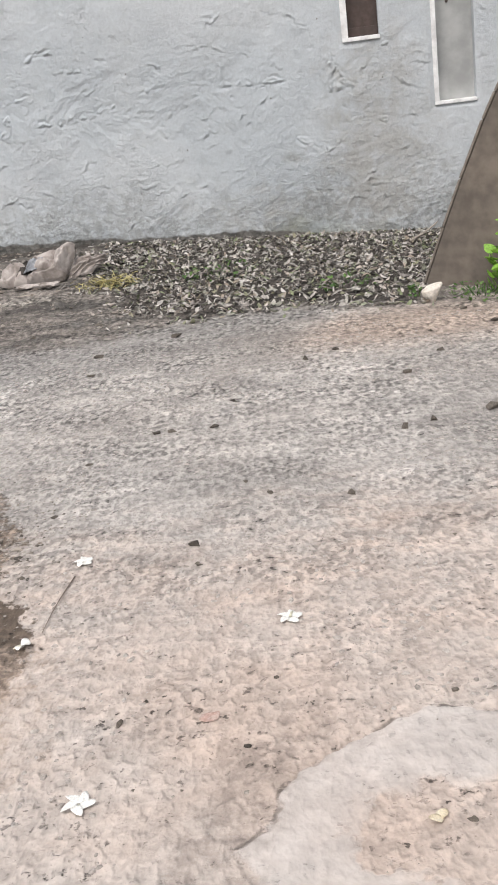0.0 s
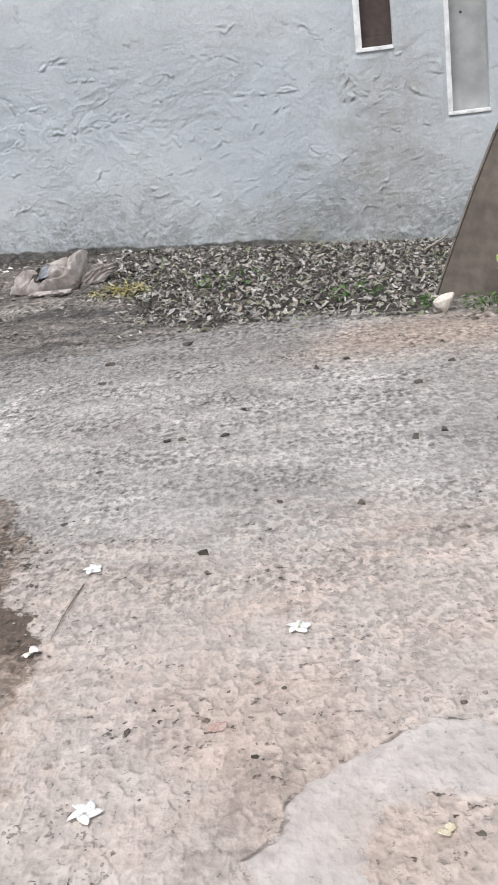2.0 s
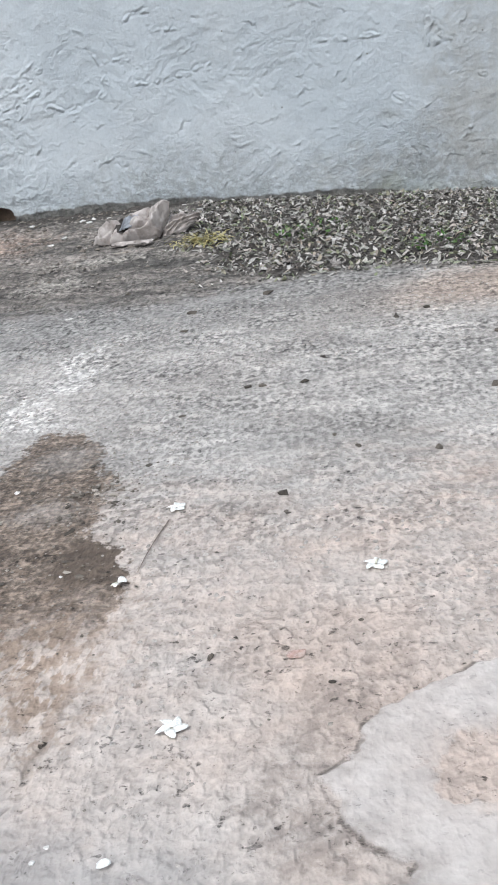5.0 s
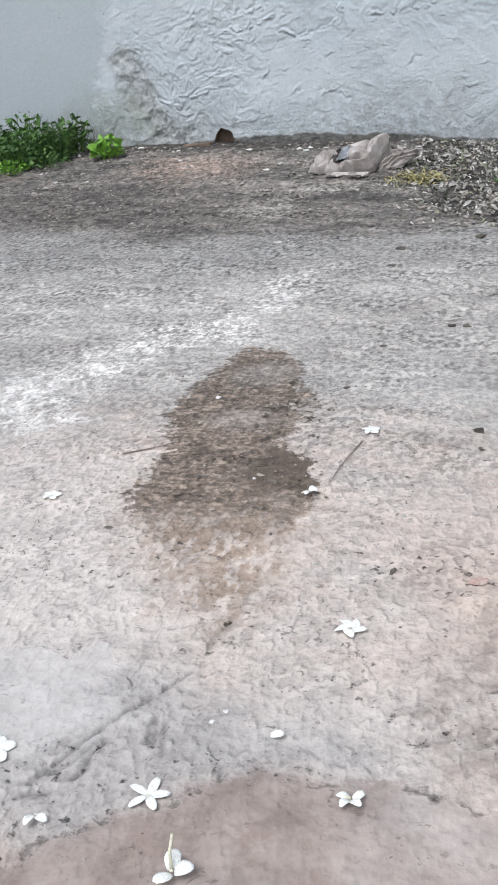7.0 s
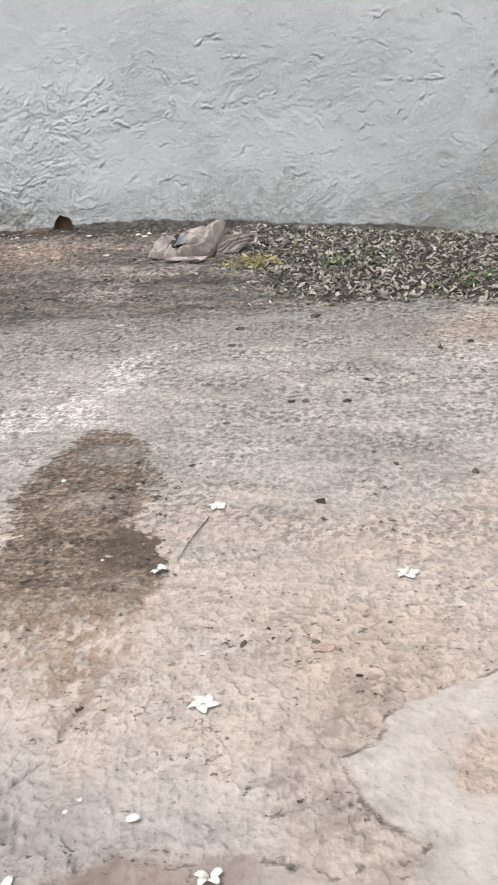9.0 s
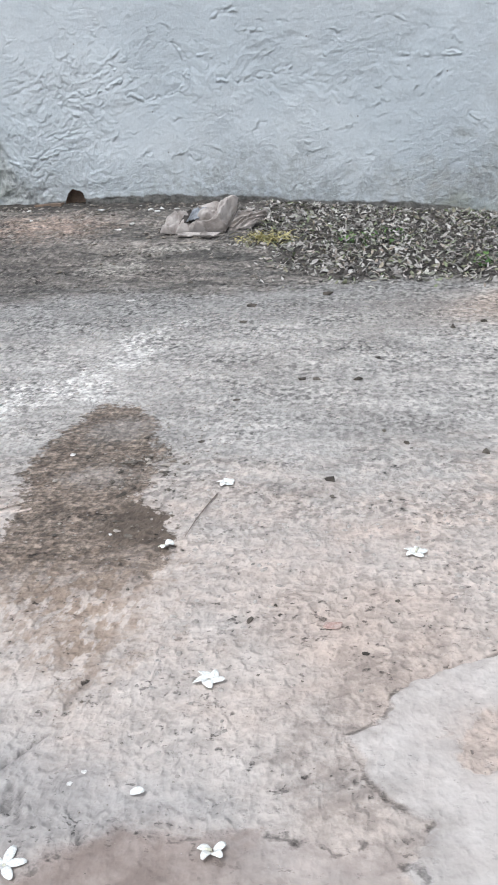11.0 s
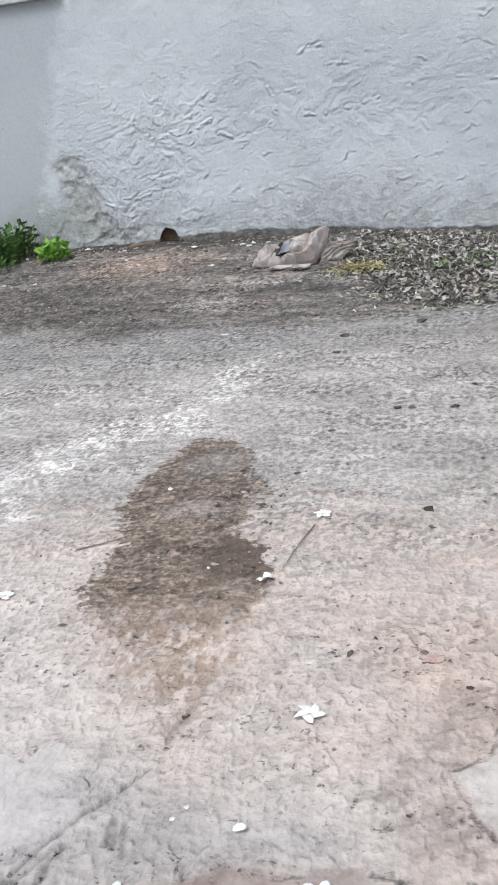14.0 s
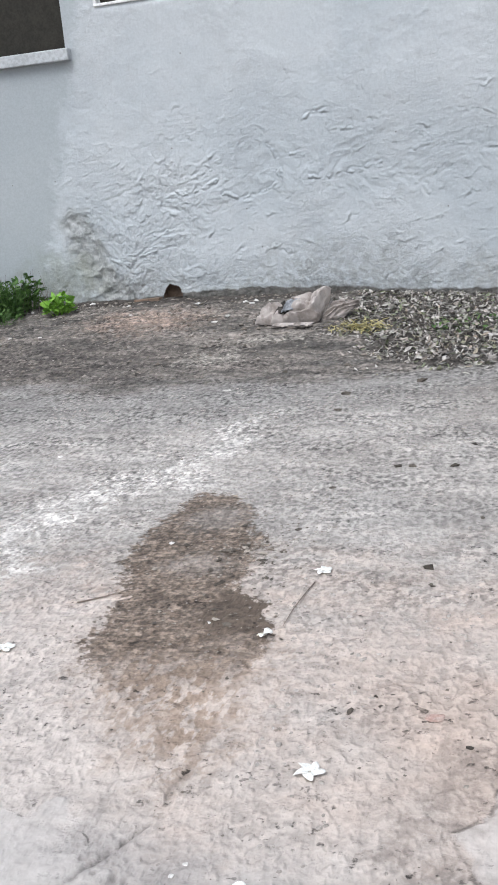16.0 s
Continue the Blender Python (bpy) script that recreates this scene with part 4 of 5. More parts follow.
    pillow("slumped_corner", [(-0.41, -0.12, 0.0), (-0.14, -0.15, 0.0), (-0.12, 0.05, 0.10), (-0.33, 0.07, 0.08)], 0.09,
           [([(-0.8, 0.9), (-0.1, 0.25), (0.8, 0.35)], 0.030, 0.16), ([(-0.4, 0.62), (0.95, 0.7)], -0.060, 0.16), ([(0.1, -0.95), (0.3, -0.2)], -0.045, 0.15)],
           [(-0.45, -0.1, 0.35, 0.5, 0.02)], 8, "slumped corner of the sack")
    # added dark sheet that paints the shade of the fold beside the lining
    pillow("fold_shade", [(-0.22, -0.12, 0.085), (-0.09, -0.15, 0.09), (-0.06, -0.03, 0.19), (-0.21, 0.0, 0.155)], 0.012, [], [], 21, "dark sheet standing in for the shade in a fold", FOLD_SHADE_MAT)
    pillow("lining", [(-0.14, -0.165, 0.115), (-0.04, -0.17, 0.125), (0.0, -0.055, 0.20), (-0.12, -0.05, 0.18)], 0.014, [([(-0.9, -0.2), (0.9, 0.3)], 0.012, 0.2)], [], 5, "blue-grey lining showing at a tear", BAG_IN)
    pillow("mouth_flap", [(0.17, -0.08, 0.0), (0.36, 0.02, 0.02), (0.49, 0.16, 0.13), (0.24, 0.09, 0.16)], 0.018,
           [([(-0.9, -0.2), (0.9, 0.8)], 0.026, 0.2), ([(-0.8, 0.4), (0.6, 0.95)], -0.02, 0.15)], [], 12, "twisted open mouth of the sack")
    pillow("hem", [(-0.22, -0.275, 0.0), (0.12, -0.26, 0.0), (0.14, -0.20, 0.006), (-0.20, -0.20, 0.008)], 0.006, [([(-0.9, 0.1), (0.9, -0.2)], 0.008, 0.3)], [], 14, "flattened hem of the sack")


sack()


# ---- leaf litter ----
def leaf_shape(rng, length, width, curl, fold):
    """A curled leaf of 10 faces."""
    v = []
    for k in range(6):
        u = k / 5
        w = width * (math.sin(math.pi * (0.06 + 0.9 * u)) ** 0.8) * 0.5
        a = curl * (u - 0.5)
        x, z = (math.sin(a) / curl * length, (1 - math.cos(a)) / curl * length) if abs(curl) > 0.05 else ((u - 0.5) * length, 0.0)
        for s in (-1, 0, 1):
            v.append((x, s * w * math.cos(fold), z + abs(s) * w * math.sin(fold)))
    return v


LEAF_FACES = [(3 * k + s, 3 * k + s + 1, 3 * k + s + 4, 3 * k + s + 3) for k in range(5) for s in (0, 1)]


def in_poly(x, y, poly):
    return inside(np.array([x]), np.array([y]), poly)[0]


def leaf_litter():
    rng = random.Random(4)
    verts, faces, singles = [], [], []
    made = 0
    while made < 5400:
        x, y = rng.uniform(-2.0, 1.5), rng.uniform(6.1, 9.08)
        d = in_poly(x, y, LITTER) + 0.16 * noise.noise(Vector((x * 2.6, y * 2.6, 3)))
        if d < -0.03 and rng.random() > math.exp(d * 9) * 0.30:
            continue
        made += 1
        length = rng.uniform(0.032, 0.08)
        shape = leaf_shape(rng, length, length * rng.uniform(0.25, 0.5), rng.choice((-1, 1)) * rng.uniform(0.4, 2.6), rng.uniform(-0.2, 1.0))
        heap = 0.035 * float(step(np.array(d), 0.0, 0.35)) * rng.random()
        z = float(bank(np.array(x), np.array(y))) + 0.008 + heap + (0.008 if d > 0.1 else 0)
        m = pose(x, y, z, rng.gauss(0, 30), rng.gauss(0, 24), rng.uniform(0, 360))
        if y < 7.1 and len(singles) < 280 and rng.random() < 0.6:
            singles.append((shape, m))
            continue
        base = len(verts)
        verts.extend(m @ Vector(p) for p in shape)
        faces.extend(tuple(base + k for k in f) for f in LEAF_FACES)
    ob = mesh_ob("leaf_litter", verts, faces, LITTER_MAT)
    tagged(ob, "bank of dry curled grey-brown leaves along the wall", "leaf litter", kind="stuff")
    for shape, m in singles:
        o = mesh_ob("dry_leaf", shape, LEAF_FACES, LEAF_MAT, ob)
        o.matrix_world = m


leaf_litter()


def scattered_straw():
    rng = random.Random(8)
    verts, faces = [], []
    for _ in range(210):
        x, y = -1.50 + rng.gauss(0, 0.12), 7.52 + rng.gauss(0, 0.07)
        z = float(bank(np.array(x), np.array(y))) + rng.uniform(0.015, 0.06)
        length = rng.uniform(0.05, 0.12)
        m = pose(x, y, z, rng.gauss(0, 14), rng.gauss(0, 18), rng.gauss(10, 45))
        base = len(verts)
        for k in range(3):
            for s in (-0.0035, 0.0035):
                verts.append(m @ Vector(((k - 1) * length / 2, s, 0.012 * (1 - abs(k - 1)))))
        faces += [(base, base + 1, base + 3, base + 2), (base + 2, base + 3, base + 5, base + 4)]
    tagged(mesh_ob("straw", verts, faces, STRAW_MAT), "tuft of yellowed straw beside the sack", "straw", kind="stuff")


scattered_straw()


# ---- crumbs of soil and grit ----
def grit():
    rng = random.Random(15)
    verts, faces = [], []
    base_shape = [(1, 0, 0.3), (0.2, 0.9, 0.2), (-0.9, 0.3, 0.3), (-0.3, -0.9, 0.2), (0.1, 0.1, 1.0), (0, 0, -0.4)]
    tri = [(0, 1, 4), (1, 2, 4), (2, 3, 4), (3, 0, 4), (1, 0, 5), (2, 1, 5), (3, 2, 5), (0, 3, 5)]
    for k in range(5700):
        if k < 2300:
            x, y = rng.uniform(-6.0, 1.6), 9.05 - abs(rng.gauss(0, 1.1))
            size = rng.uniform(0.006, 0.022) if rng.random() < 0.9 else rng.uniform(0.02, 0.035)
        else:
            x, y = rng.uniform(-3.2, 1.2), rng.uniform(0.8, 6.5)
            size = (rng.uniform(0.002, 0.006) if rng.random() < 0.93 else rng.uniform(0.006, 0.010)) * (0.55 if y < 1.5 else 1.0)
        if k >= 4250:
            x, y = rng.uniform(-6.0, -0.9), rng.uniform(6.2, 9.0)
            size = rng.uniform(0.006, 0.016) if rng.random() < 0.9 else rng.uniform(0.016, 0.032)
        elif k >= 3700:
            # crumbs washed together in the damp hollow
            x, y = (rng.gauss(-1.02, 0.09), rng.gauss(3.08, 0.09)) if k < 3790 else (rng.uniform(-1.5, -0.75), rng.uniform(2.1, 3.8))
            size = rng.uniform(0.004, 0.013) if k < 3790 else rng.uniform(0.0025, 0.008)
        z = float(bank(np.array(x), np.array(min(y, 9.05))))
        a, flat = rng.uniform(0, 6.3), rng.uniform(0.4, 0.8)
        base = len(verts)
        for px, py, pz in base_shape:
            j = 1 + rng.uniform(-0.3, 0.3)
            verts.append((x + size * j * (px * math.cos(a) - py * math.sin(a)), y + size * j * (px * math.sin(a) + py * math.cos(a)), z + size * flat * j * pz))
        faces += [tuple(base + i for i in t) for t in tri]
    tagged(mesh_ob("grit", verts, faces, DEBRIS_MAT), "loose grit and soil crumbs strewn over the yard", "grit", kind="stuff")


grit()


def aggregate():
    """Worn stones that stand a little proud of the concrete."""
    rng = np.random.RandomState(77)
    n = 16000
    x, y = rng.uniform(-3.6, 1.4, n), 1.0 + 4.9 * rng.rand(n) ** 0.85
    keep = (fractal(x, y, 33, 1.4, 4, 0.6) > -0.25) & (x > -0.9 - 0.42 * y) & (x < 0.5 + 0.16 * y)
    for outline in (*PALE, DAMP):
        keep &= inside(x, y, outline) < -0.01
    keep &= (y > 1.25) & ~((y < 2.25) & (x < -0.6) & (x > -1.35))
    x, y = x[keep], y[keep]
    n = len(x)
    size = 0.003 + 0.0075 * rng.rand(n) ** 2.0
    ring = np.array([(1, 0, 0), (0.31, 0.95, 0), (-0.81, 0.59, 0), (-0.81, -0.59, 0), (0.31, -0.95, 0), (0.55, 0.3, 0.62), (-0.6, 0.35, 0.55), (0.0, -0.6, 0.66)])
    tri = np.array([(0, 1, 5), (1, 2, 6), (1, 6, 5), (2, 3, 6), (3, 4, 7), (3, 7, 6), (4, 0, 7), (0, 5, 7), (5, 6, 7)])
    a, long = rng.uniform(0, 6.28, n), rng.uniform(1.0, 1.8, n)
    jit = 1 + rng.uniform(-0.3, 0.3, (n, 8))
    px, py = ring[:, 0] * jit * long[:, None], ring[:, 1] * jit
    ca, sa = np.cos(a)[:, None], np.sin(a)[:, None]
    vx = x[:, None] + size[:, None] * (px * ca - py * sa)
    vy = y[:, None] + size[:, None] * (px * sa + py * ca)
    vz = 0.0022 * fractal(vx, vy, 3, 1.3, 3) + 0.0028 * fractal(vx, vy, 9, 9, 4, 0.6) + bank(vx, vy) - 0.001 + size[:, None] * 0.75 * ring[:, 2] * jit
    verts = np.stack([vx, vy, vz], -1).reshape(-1, 3)
    faces = (tri[None] + 8 * np.arange(n)[:, None, None]).reshape(-1, 3)
    me = bpy.data.meshes.new("aggregate")
    me.from_pydata(verts.tolist(), [], faces.tolist())
    me.materials.append(AGGREGATE_MAT)
    tagged(new("aggregate", me), "worn stones standing proud of the concrete", "aggregate", kind="stuff")


aggregate()


# ---- pebbles, chips and lumps ----
def pebble(x, y, size, flat=0.6, seed=0, material=None, name="pebble", label="small dark pebble lying on the concrete", category="pebble", turn=0.0, long=1.3):
    z = float(bank(np.array(x), np.array(min(y, 9.05))))
    ob = part(name, lump(size * long, size, size * flat, 0.9 if material else 1.0, seed, 1), material or PEBBLE_MAT, None, "", False)
    ob.matrix_world = pose(x, y, z, 0, 0, turn)
    return tagged(ob, label, category, category + "s on the yard")


PEBBLES = [(-0.292, 2.971, 0.016), (0.515, 3.968, 0.017), (0.64, 4.015, 0.017), (0.259, 3.301, 0.015), (0.473, 2.034, 0.009), (-0.374, 1.981, 0.010), (0.07, 5.19, 0.018), (0.79, 5.51, 0.016), (-0.15, 3.5, 0.010), (-0.61, 4.17, 0.015), (-0.34, 4.19, 0.015), (-0.54, 4.18, 0.013), (-0.27, 2.83, 0.007), (-1.2, 5.67, 0.018), (-0.76, 6.01, 0.02), (0.45, 1.58, 0.008), (-0.04, 1.86, 0.007), (0.02, 2.14, 0.006), (-1.79, 6.33, 0.02), (0.9, 4.1, 0.025), (0.24, 5.32, 0.014), (-0.05, 3.37, 0.009), (0.59, 4.76, 0.014), (-0.86, 3.84, 0.010), (1.04, 5.97, 0.018), (0.8, 5.1, 0.014), (-0.28, 4.55, 0.012), (-0.32, 2.07, 0.006), (-1.16, 5.27, 0.014), (-0.26, 2.82, 0.008), (1.17, 5.6, 0.02)]
for k, (px, py, size) in enumerate(PEBBLES):
    pebble(px, py, size * 0.95, 0.8, k, turn=k * 47 if k < 9 else 20 * (k % 3) - 20, long=1.3 if k < 9 else 1.7)
CHIPS = [(-2.87, 7.9, 0.03), (-2.06, 5.83, 0.022), (-2.52, 4.3, 0.012), (-1.37, 3.12, 0.012), (-1.63, 3.49, 0.012), (-0.96, 2.45, 0.007), (-0.60, 1.31, 0.006), (-0.62, 1.27, 0.007), (0.52, 4.45, 0.018), (0.40, 4.5, 0.013), (-4.75, 8.0, 0.02), (-4.5, 7.6, 0.02), (-4.35, 7.75, 0.018), (-3.9, 8.3, 0.02), (-1.55, 8.3, 0.03), (-1.38, 8.25, 0.035), (-0.55, 7.1, 0.028), (0.1, 7.6, 0.026), (0.3, 8.1, 0.024), (-0.7, 6.7, 0.022)]
for k, (px, py, size) in enumerate(CHIPS):
    pebble(px, py, size, 0.3, 40 + k, CHIP_MAT, "plaster_chip", "small white plaster chip lying on the ground", "chip", k * 61, 1.25)


# dark crumbs and pale bits washed together in the damp hollow
washed = random.Random(61)
for k in range(26):
    px, py = (washed.gauss(-1.02, 0.07), washed.gauss(3.06, 0.08)) if k < 14 else (washed.uniform(-1.35, -0.85), washed.uniform(2.25, 3.5))
    pale = k % 4 == 3
    pebble(px, py, washed.uniform(0.006, 0.014), 0.45, 120 + k, STICK_MAT if pale else None, "plaster_chip" if pale else "pebble", "small pale chip lying in the damp stain" if pale else "dark wet crumb lying in the damp stain", "chip" if pale else "pebble", k * 53, 1.6)
# crumbled plaster and stones fallen along the wall foot
rubble = random.Random(52)
for k in range(34):
    px, py = rubble.uniform(-5.35, -2.4), 8.95 - abs(rubble.gauss(0, 0.5))
    pebble(px, py, rubble.uniform(0.012, 0.03), 0.5, 80 + k, CHIP_MAT if k % 2 else None, "plaster_chip" if k % 2 else "pebble", "small white plaster chip lying on the ground" if k % 2 else "dark stone lying on the soil by the wall", "chip" if k % 2 else "pebble", k * 37, 1.5)


def pale_rock():
    """A wedge: broad sloping top, narrowing to its foot."""
    bm = bmesh.new()
    for z, wide, deep, shift in ((0.0, 0.022, 0.03, 0.005), (0.055, 0.062, 0.055, -0.008), (0.108, 0.092, 0.06, -0.005), (0.128, 0.070, 0.045, 0.018)):
        for k in range(9):
            a = 2 * math.pi * k / 9
            r = 1 + 0.22 * noise.noise(Vector((math.cos(a) * 1.3, math.sin(a) * 1.3, z * 16)))
            x = shift + wide * r * math.cos(a)
            bm.verts.new((x, deep * r * math.sin(a), z + (0.22 * x if z > 0.1 else 0)))
    bmesh.ops.convex_hull(bm, input=bm.verts[:])
    for v in [v for v in bm.verts if not v.link_faces]:
        bm.verts.remove(v)
    bmesh.ops.bevel(bm, geom=bm.edges[:], offset=0.003, segments=1, affect="EDGES")
    ob = part("rock", bm, ROCK_MAT)
    ob.matrix_world = pose(0.882, 6.26, -0.004, 6, 0, 0) @ Matrix.Diagonal((0.8, 0.8, 0.84, 1))
    tagged(ob, "cream broken stone resting by the foot of the buttress", "rock")


pale_rock()


# added dark block in place of the shaded slot left of the drain
def dark_slot():
    ob = part("dark_slot", block(-0.14, -0.05, -0.02, 0.14, 0.05, 0.028, 0.008, 2, 0.012), PIPE_MAT)
    ob.matrix_world = pose(-4.0, 9.0, 0.21, 0, -3, 2)
    tagged(ob, "dark block standing in for the shaded gap at the wall foot beside the drain", "stone")


dark_slot()


def brick_bit():
    ob = part("brick_fragment", lump(0.027, 0.018, 0.003, 0.7, 5, 2), BRICK_MAT)
    ob.matrix_world = pose(-0.142, 1.99, 0.0, 0, 0, 24)
    tagged(ob, "worn red brick fragment bedded in the concrete", "brick")


brick_bit()


def stick(name, a, b, radius, material, label, bend=0.03):
    a, b = Vector(a), Vector(b)
    side = (b - a).cross(Vector((0, 0, 1))).normalized()
    pts = [a.lerp(b, k / 6) + side * (math.sin(k / 6 * 3.1) * bend + random.uniform(-0.1, 0.1) * bend) for k in range(7)]
    ob = part(name, tube(pts, [radius * (1 - 0.08 * k) for k in range(7)], 6), material, None, "", True)
    tagged(ob, label, "twig", "twigs on the ground")


stick("twig", (-0.68, 2.80, 0.006), (-0.70, 2.45, 0.006), 0.0023, TWIG_MAT, "thin dry twig lying on the concrete", 0.008)
stick("twig", (-1.50, 2.53, 0.006), (-1.36, 2.65, 0.006), 0.003, TWIG_MAT, "thin dry twig beside the damp stain", 0.006)
stick("stick", (0.93, 8.25, 0.06), (1.22, 8.85, 0.10), 0.012, STICK_MAT, "bleached stick lying on the dry leaves", 0.02)
stick("twig", (-2.2, 7.45, 0.10), (-1.6, 7.62, 0.10), 0.006, STICK_MAT, "pale dry stalk lying beside the sack", 0.03)
stick("twig", (-5.9, 7.55, 0.14), (-5.1, 7.75, 0.14), 0.01, TWIG_MAT, "brown stick lying before the weeds", 0.02)


# ---- fallen flowers ----
def petal(bm_verts, bm_faces, length, width, turn, lift, twist):
    """One petal with a swept tip and a soft cup."""
    base = len(bm_verts)
    rows, cols = 6, 4
    for r in range(rows + 1):
        u = r / rows
        w = width * (0.22 + 0.78 * math.sin(math.pi * min(1, 0.12 + 0.80 * u)) ** 0.9) * (1.0 if u < 0.85 else 0.72)
        for c in range(cols + 1):
            s = c / cols - 0.5
            x = 0.004 + u * length
            y = s * w + twist * u * u * length
            z = 0.003 + lift * math.sin(u * 2.3) * length + 0.18 * abs(s) * w + 0.10 * s * w
            bm_verts.append((x * math.cos(turn) - y * math.sin(turn), x * math.sin(turn) + y * math.cos(turn), z))
    for r in range(rows):
        for c in range(cols):
            k = base + r * (cols + 1) + c
            bm_faces.append((k, k + 1, k + cols + 2, k + cols + 1))


def flower(x, y, size, turn, narrow=0.62, twist=0.35, petals=(0, 1, 2, 3, 4), lift=0.06, tube_out=False, tilt=(0, 0), material=None, label="fallen white five-petalled flower lying on the concrete"):
    ob = new("flower")
    ob.matrix_world = pose(x, y, 0.002, tilt[0], tilt[1], turn)
    tagged(ob, label, "flower", "fallen flowers")
    for k in petals:
        v, f = [], []
        petal(v, f, size * 0.52 * (0.92 + 0.04 * ((k * 3) % 4)), size * 0.52 * narrow, k * 2 * math.pi / 5 + 0.07 * math.sin(k * 5.0), lift * (0.7 + 0.2 * (k % 3)), twist)
        o = mesh_ob("petal", v, f, material or PETAL_MAT, ob, "", True)
        o.modifiers.new("thickness", "SOLIDIFY").thickness = 0.0012
    part("throat", lump(size * 0.06, size * 0.06, size * 0.05, 0.1, 1, 1), STEM_MAT, ob, "pale yellow throat", True)
    if tube_out:
        part("flower_tube", tube([(0, 0, 0.008), (size * 0.2, size * 0.08, 0.010), (size * 0.42, size * 0.12, 0.007)], [0.0035, 0.003, 0.0022], 7), STEM_MAT, ob, "pale yellowish flower tube", True)
    return ob


flower(-0.674, 2.904, 0.056, 10, 1.1, 0.5)
flower(-0.414, 1.687, 0.058, 35, 1.15, 0.75)
flower(0.05, 2.437, 0.060, 60, 1.0, 0.5, tube_out=True)
flower(-0.653, 1.021, 0.086, 18, 0.46, 0.06, label="fallen white flower with five narrow spread petals")
flower(-0.258, 1.125, 0.052, 170, 0.72, 0.2, (0, 1, 2, 3), 0.35, True, label="fallen white flower half folded with its tube showing")
flower(-1.58, 2.175, 0.055, 80, 0.9, 0.3)
flower(-1.04, 1.05, 0.085, 100, 0.75, 0.1)
flower(-0.746, 2.381, 0.055, 200, 0.8, 0.1, (1, 2, 3), 0.5, True, (0, 0), label="wilted white flower folded on its side by the stain")
flower(-0.52, 0.85, 0.075, 250, 0.8, 0.1, (0, 2, 3), -0.35, False, (180, 0), label="fallen white flower lying face down with its tube up").location.z = 0.02
for child in bpy.data.objects["flower.008"].children:
    if child.name.startswith("throat"):
        child.location.z = -0.002
upturned = bpy.data.objects["flower.008"]
part("flower_tube", tube([(0, 0, -0.006), (-0.012, 0.012, -0.030), (-0.03, 0.02, -0.052)], [0.004, 0.003, 0.0025], 7), STEM_MAT, upturned, "pale green flower tube", True)
flower(-0.85, 0.91, 0.07, -30, 0.55, 0.1, (0, 4), 0.3, False, label="closed white flower bud lying on the concrete")


def loose_petal(x, y, size, turn, material, label):
    v, f = [], []
    petal(v, f, size, size * 0.75, 0, 0.12, 0.1)
    o = mesh_ob("petal_fallen", v, f, material, None, "", True)
    o.modifiers.new("thickness", "SOLIDIFY").thickness = 0.0012
    o.matrix_world = pose(x, y, 0.002, 0, 0, turn)
    tagged(o, label, "petal", "loose petals")


loose_petal(-0.478, 1.258, 0.03, 10, PETAL_MAT, "single white petal lying on the concrete")
loose_petal(0.37, 1.585, 0.03, 20, OLD_PETAL_MAT, "wilted cream petal lying on the concrete")
loose_petal(0.39, 1.572, 0.03, 150, OLD_PETAL_MAT, "wilted cream petal lying on the concrete")


# ---- weeds ----
def weed(x, y, spread, height, count, leaf, material, seed, label, name="weed_plant", stalks=0):
    rng = random.Random(seed)
    z = float(bank(np.array(x), np.array(min(y, 9.05))))
    ob = empty(name, x, y, z, 0, label, "weed", "weeds by the wall")
    verts, faces, sv, sf = [], [], [], []
    for _ in range(count):
        a, r = rng.uniform(0, 6.28), spread * math.sqrt(rng.random())
        h = height * rng.uniform(0.15, 1.0) * (1 - 0.45 * (r / spread) ** 2)
        length = leaf * rng.uniform(0.6, 1.25)
        shape = leaf_shape(rng, length, length * rng.uniform(0.35, 0.65), rng.uniform(0.2, 1.3), rng.uniform(0.0, 0.5))
        m = pose(r * math.cos(a), r * math.sin(a), h, rng.gauss(0, 35), rng.gauss(-15, 30), math.degrees(a) + rng.gauss(0, 40))
        base = len(verts)
        verts.extend(m @ Vector(p) for p in shape)
        faces.extend(tuple(base + k for k in f) for f in LEAF_FACES)
        if rng.random() < 0.35:
            b = len(sv)
            foot = Vector((0.5 * r * math.cos(a), 0.5 * r * math.sin(a), -0.01))
            top = Vector((r * math.cos(a), r * math.sin(a), h))
            for p in (foot, top):
                for q in ((0.003, 0, 0), (-0.0015, 0.0026, 0), (-0.0015, -0.0026, 0)):
                    sv.append(p + Vector(q))
            sf += [(b, b + 1, b + 4, b + 3), (b + 1, b + 2, b + 5, b + 4), (b + 2, b, b + 3, b + 5)]
    mesh_ob("foliage", verts, faces, material, ob)
    mesh_ob("stalk", sv, sf, material, ob)["kind"] = "stuff"
    return ob


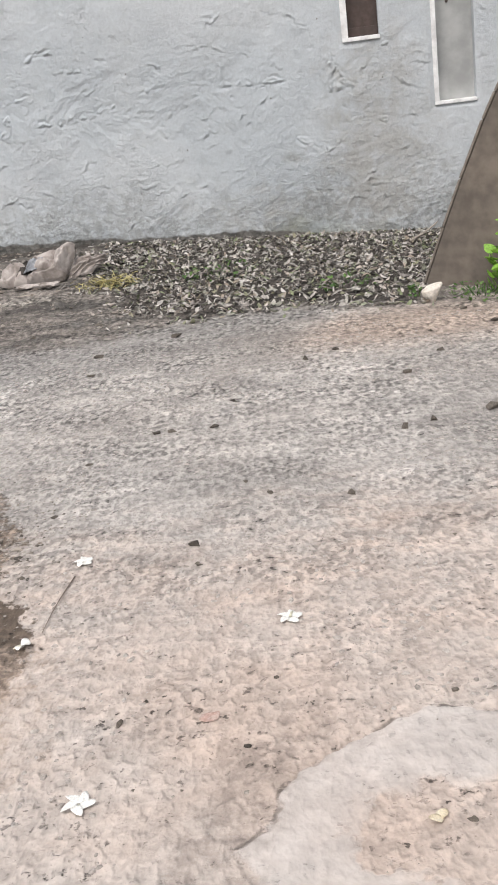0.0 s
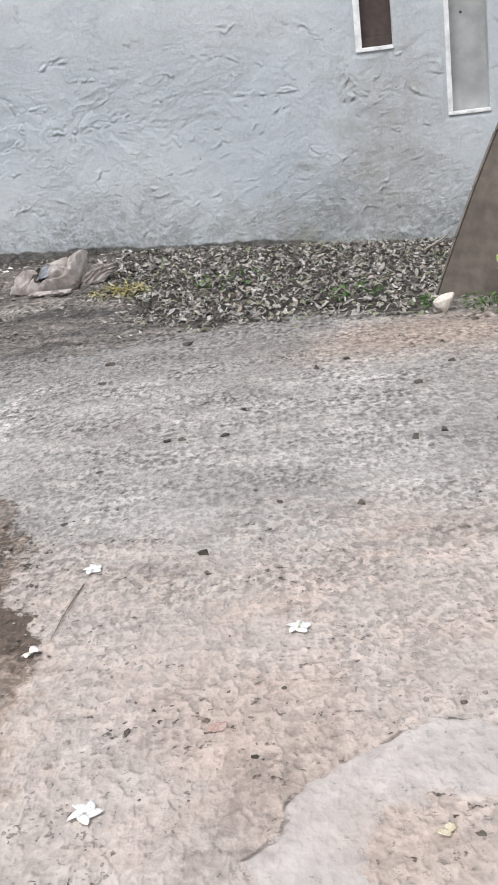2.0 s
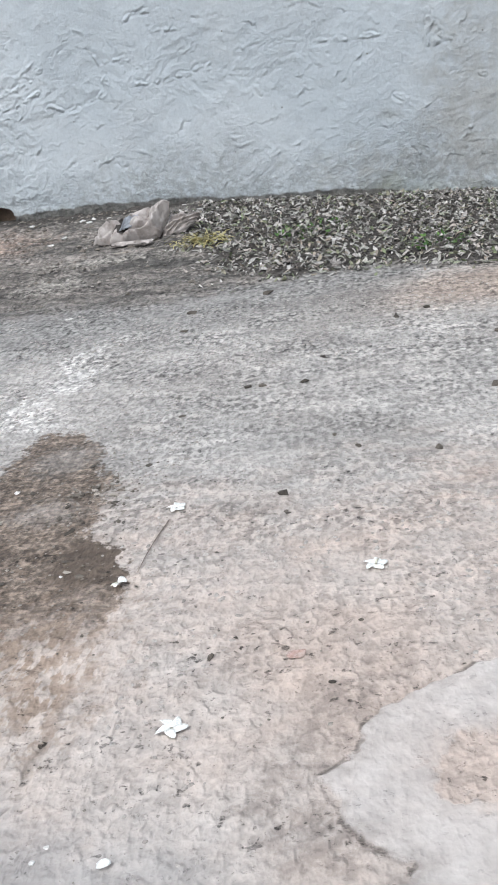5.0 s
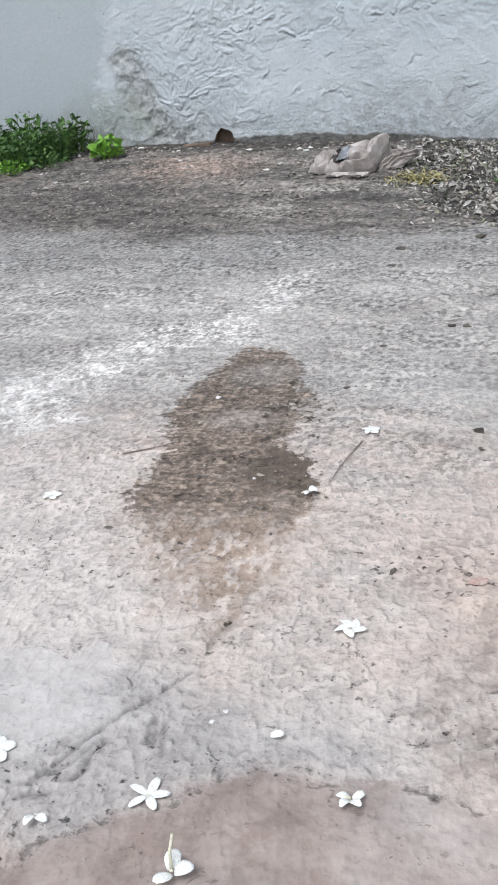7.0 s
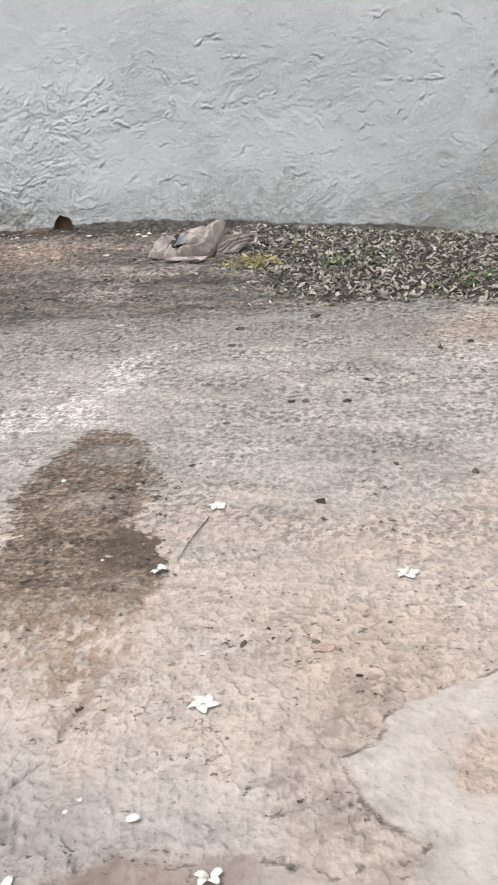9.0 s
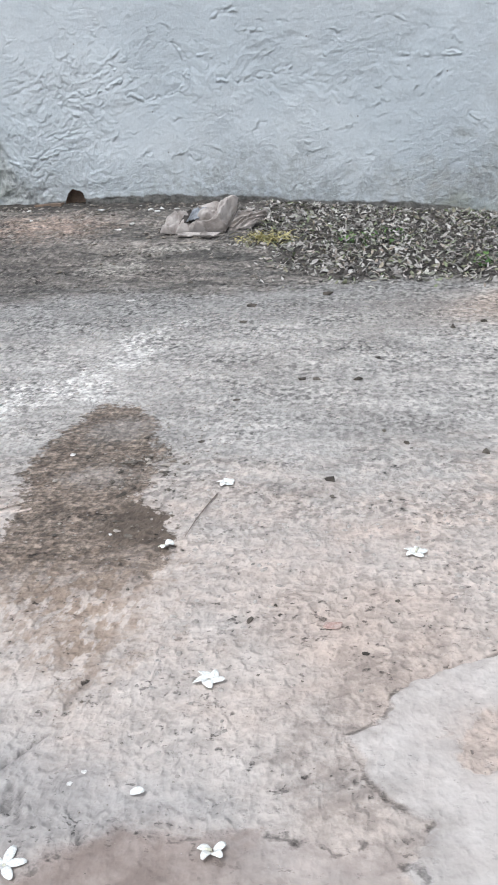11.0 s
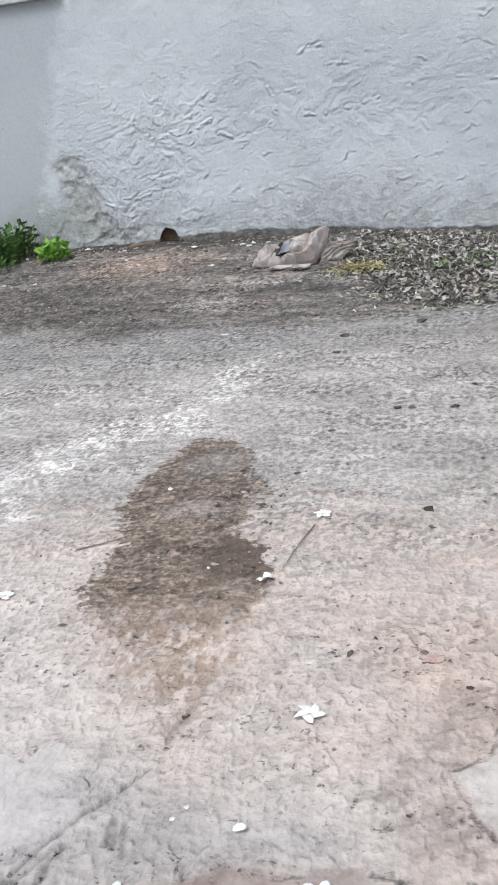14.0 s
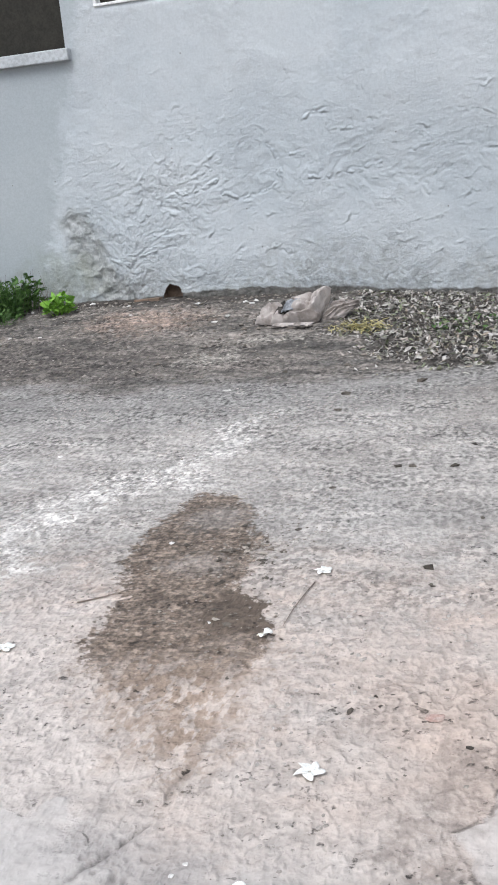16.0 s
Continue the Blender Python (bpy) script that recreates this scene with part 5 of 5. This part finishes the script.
DARKWEED = "dark green low weed growing at the wall foot"
weed(-5.55, 8.25, 0.30, 0.36, 520, 0.06, WEED_MAT, 1, DARKWEED)
weed(-5.30, 8.45, 0.19, 0.38, 340, 0.055, WEED_MAT, 2, DARKWEED)
weed(-5.95, 8.3, 0.30, 0.42, 340, 0.07, WEED_MAT, 3, DARKWEED)
weed(-5.26, 8.75, 0.20, 0.40, 170, 0.085, WEED_MAT, 4, DARKWEED)
weed(-5.80, 8.70, 0.34, 0.44, 260, 0.08, WEED_MAT, 14, DARKWEED)
weed(-5.22, 8.15, 0.22, 0.14, 150, 0.045, WEED_MAT, 15, DARKWEED)
weed(-5.6, 7.95, 0.28, 0.12, 240, 0.05, BRIGHT_MAT, 9, "pale green creeping weed before the wall")
weed(-4.76, 8.50, 0.155, 0.22, 105, 0.10, BRIGHT_MAT, 5, "bright green leafy young weed at the wall foot")
weed(1.40, 6.33, 0.14, 0.50, 70, 0.09, BRIGHT_MAT, 6, "bright green broad-leaved weed beside the buttress")
weed(1.22, 6.30, 0.24, 0.09, 120, 0.032, WEED_MAT, 7, "low green weed at the buttress foot")
weed(-0.60, 7.6, 0.30, 0.10, 60, 0.04, WEED_MAT, 10, "sparse green seedling among the dry leaves")
weed(0.35, 6.9, 0.22, 0.09, 45, 0.04, WEED_MAT, 11, "sparse green seedling among the dry leaves")
weed(0.79, 6.42, 0.05, 0.10, 26, 0.035, WEED_MAT, 12, "small green weed beside the pale stone")


def dead_stalks():
    rng = random.Random(31)
    verts, faces = [], []
    for _ in range(90):
        x, y = rng.uniform(-6.3, -4.95), rng.uniform(8.5, 9.0)
        z = float(bank(np.array(x), np.array(y)))
        h = rng.uniform(0.12, 0.42)
        p, q = Vector((x, y, z)), Vector((x + rng.gauss(0, 0.06), y + rng.gauss(-0.03, 0.03), z + h))
        b = len(verts)
        for e, w in ((p, 0.003), (p.lerp(q, 0.5) + Vector((rng.gauss(0, 0.015), 0, 0)), 0.0025), (q, 0.001)):
            verts += [e + Vector((w, 0, 0)), e + Vector((-w / 2, w, 0)), e + Vector((-w / 2, -w, 0))]
        for k in (0, 3):
            for s in range(3):
                faces.append((b + k + s, b + k + (s + 1) % 3, b + k + 3 + (s + 1) % 3, b + k + 3 + s))
    tagged(mesh_ob("dead_grass", verts, faces, DRYGRASS_MAT), "thin grey dead grass stalks behind the weeds", "dry grass", kind="stuff")


dead_stalks()
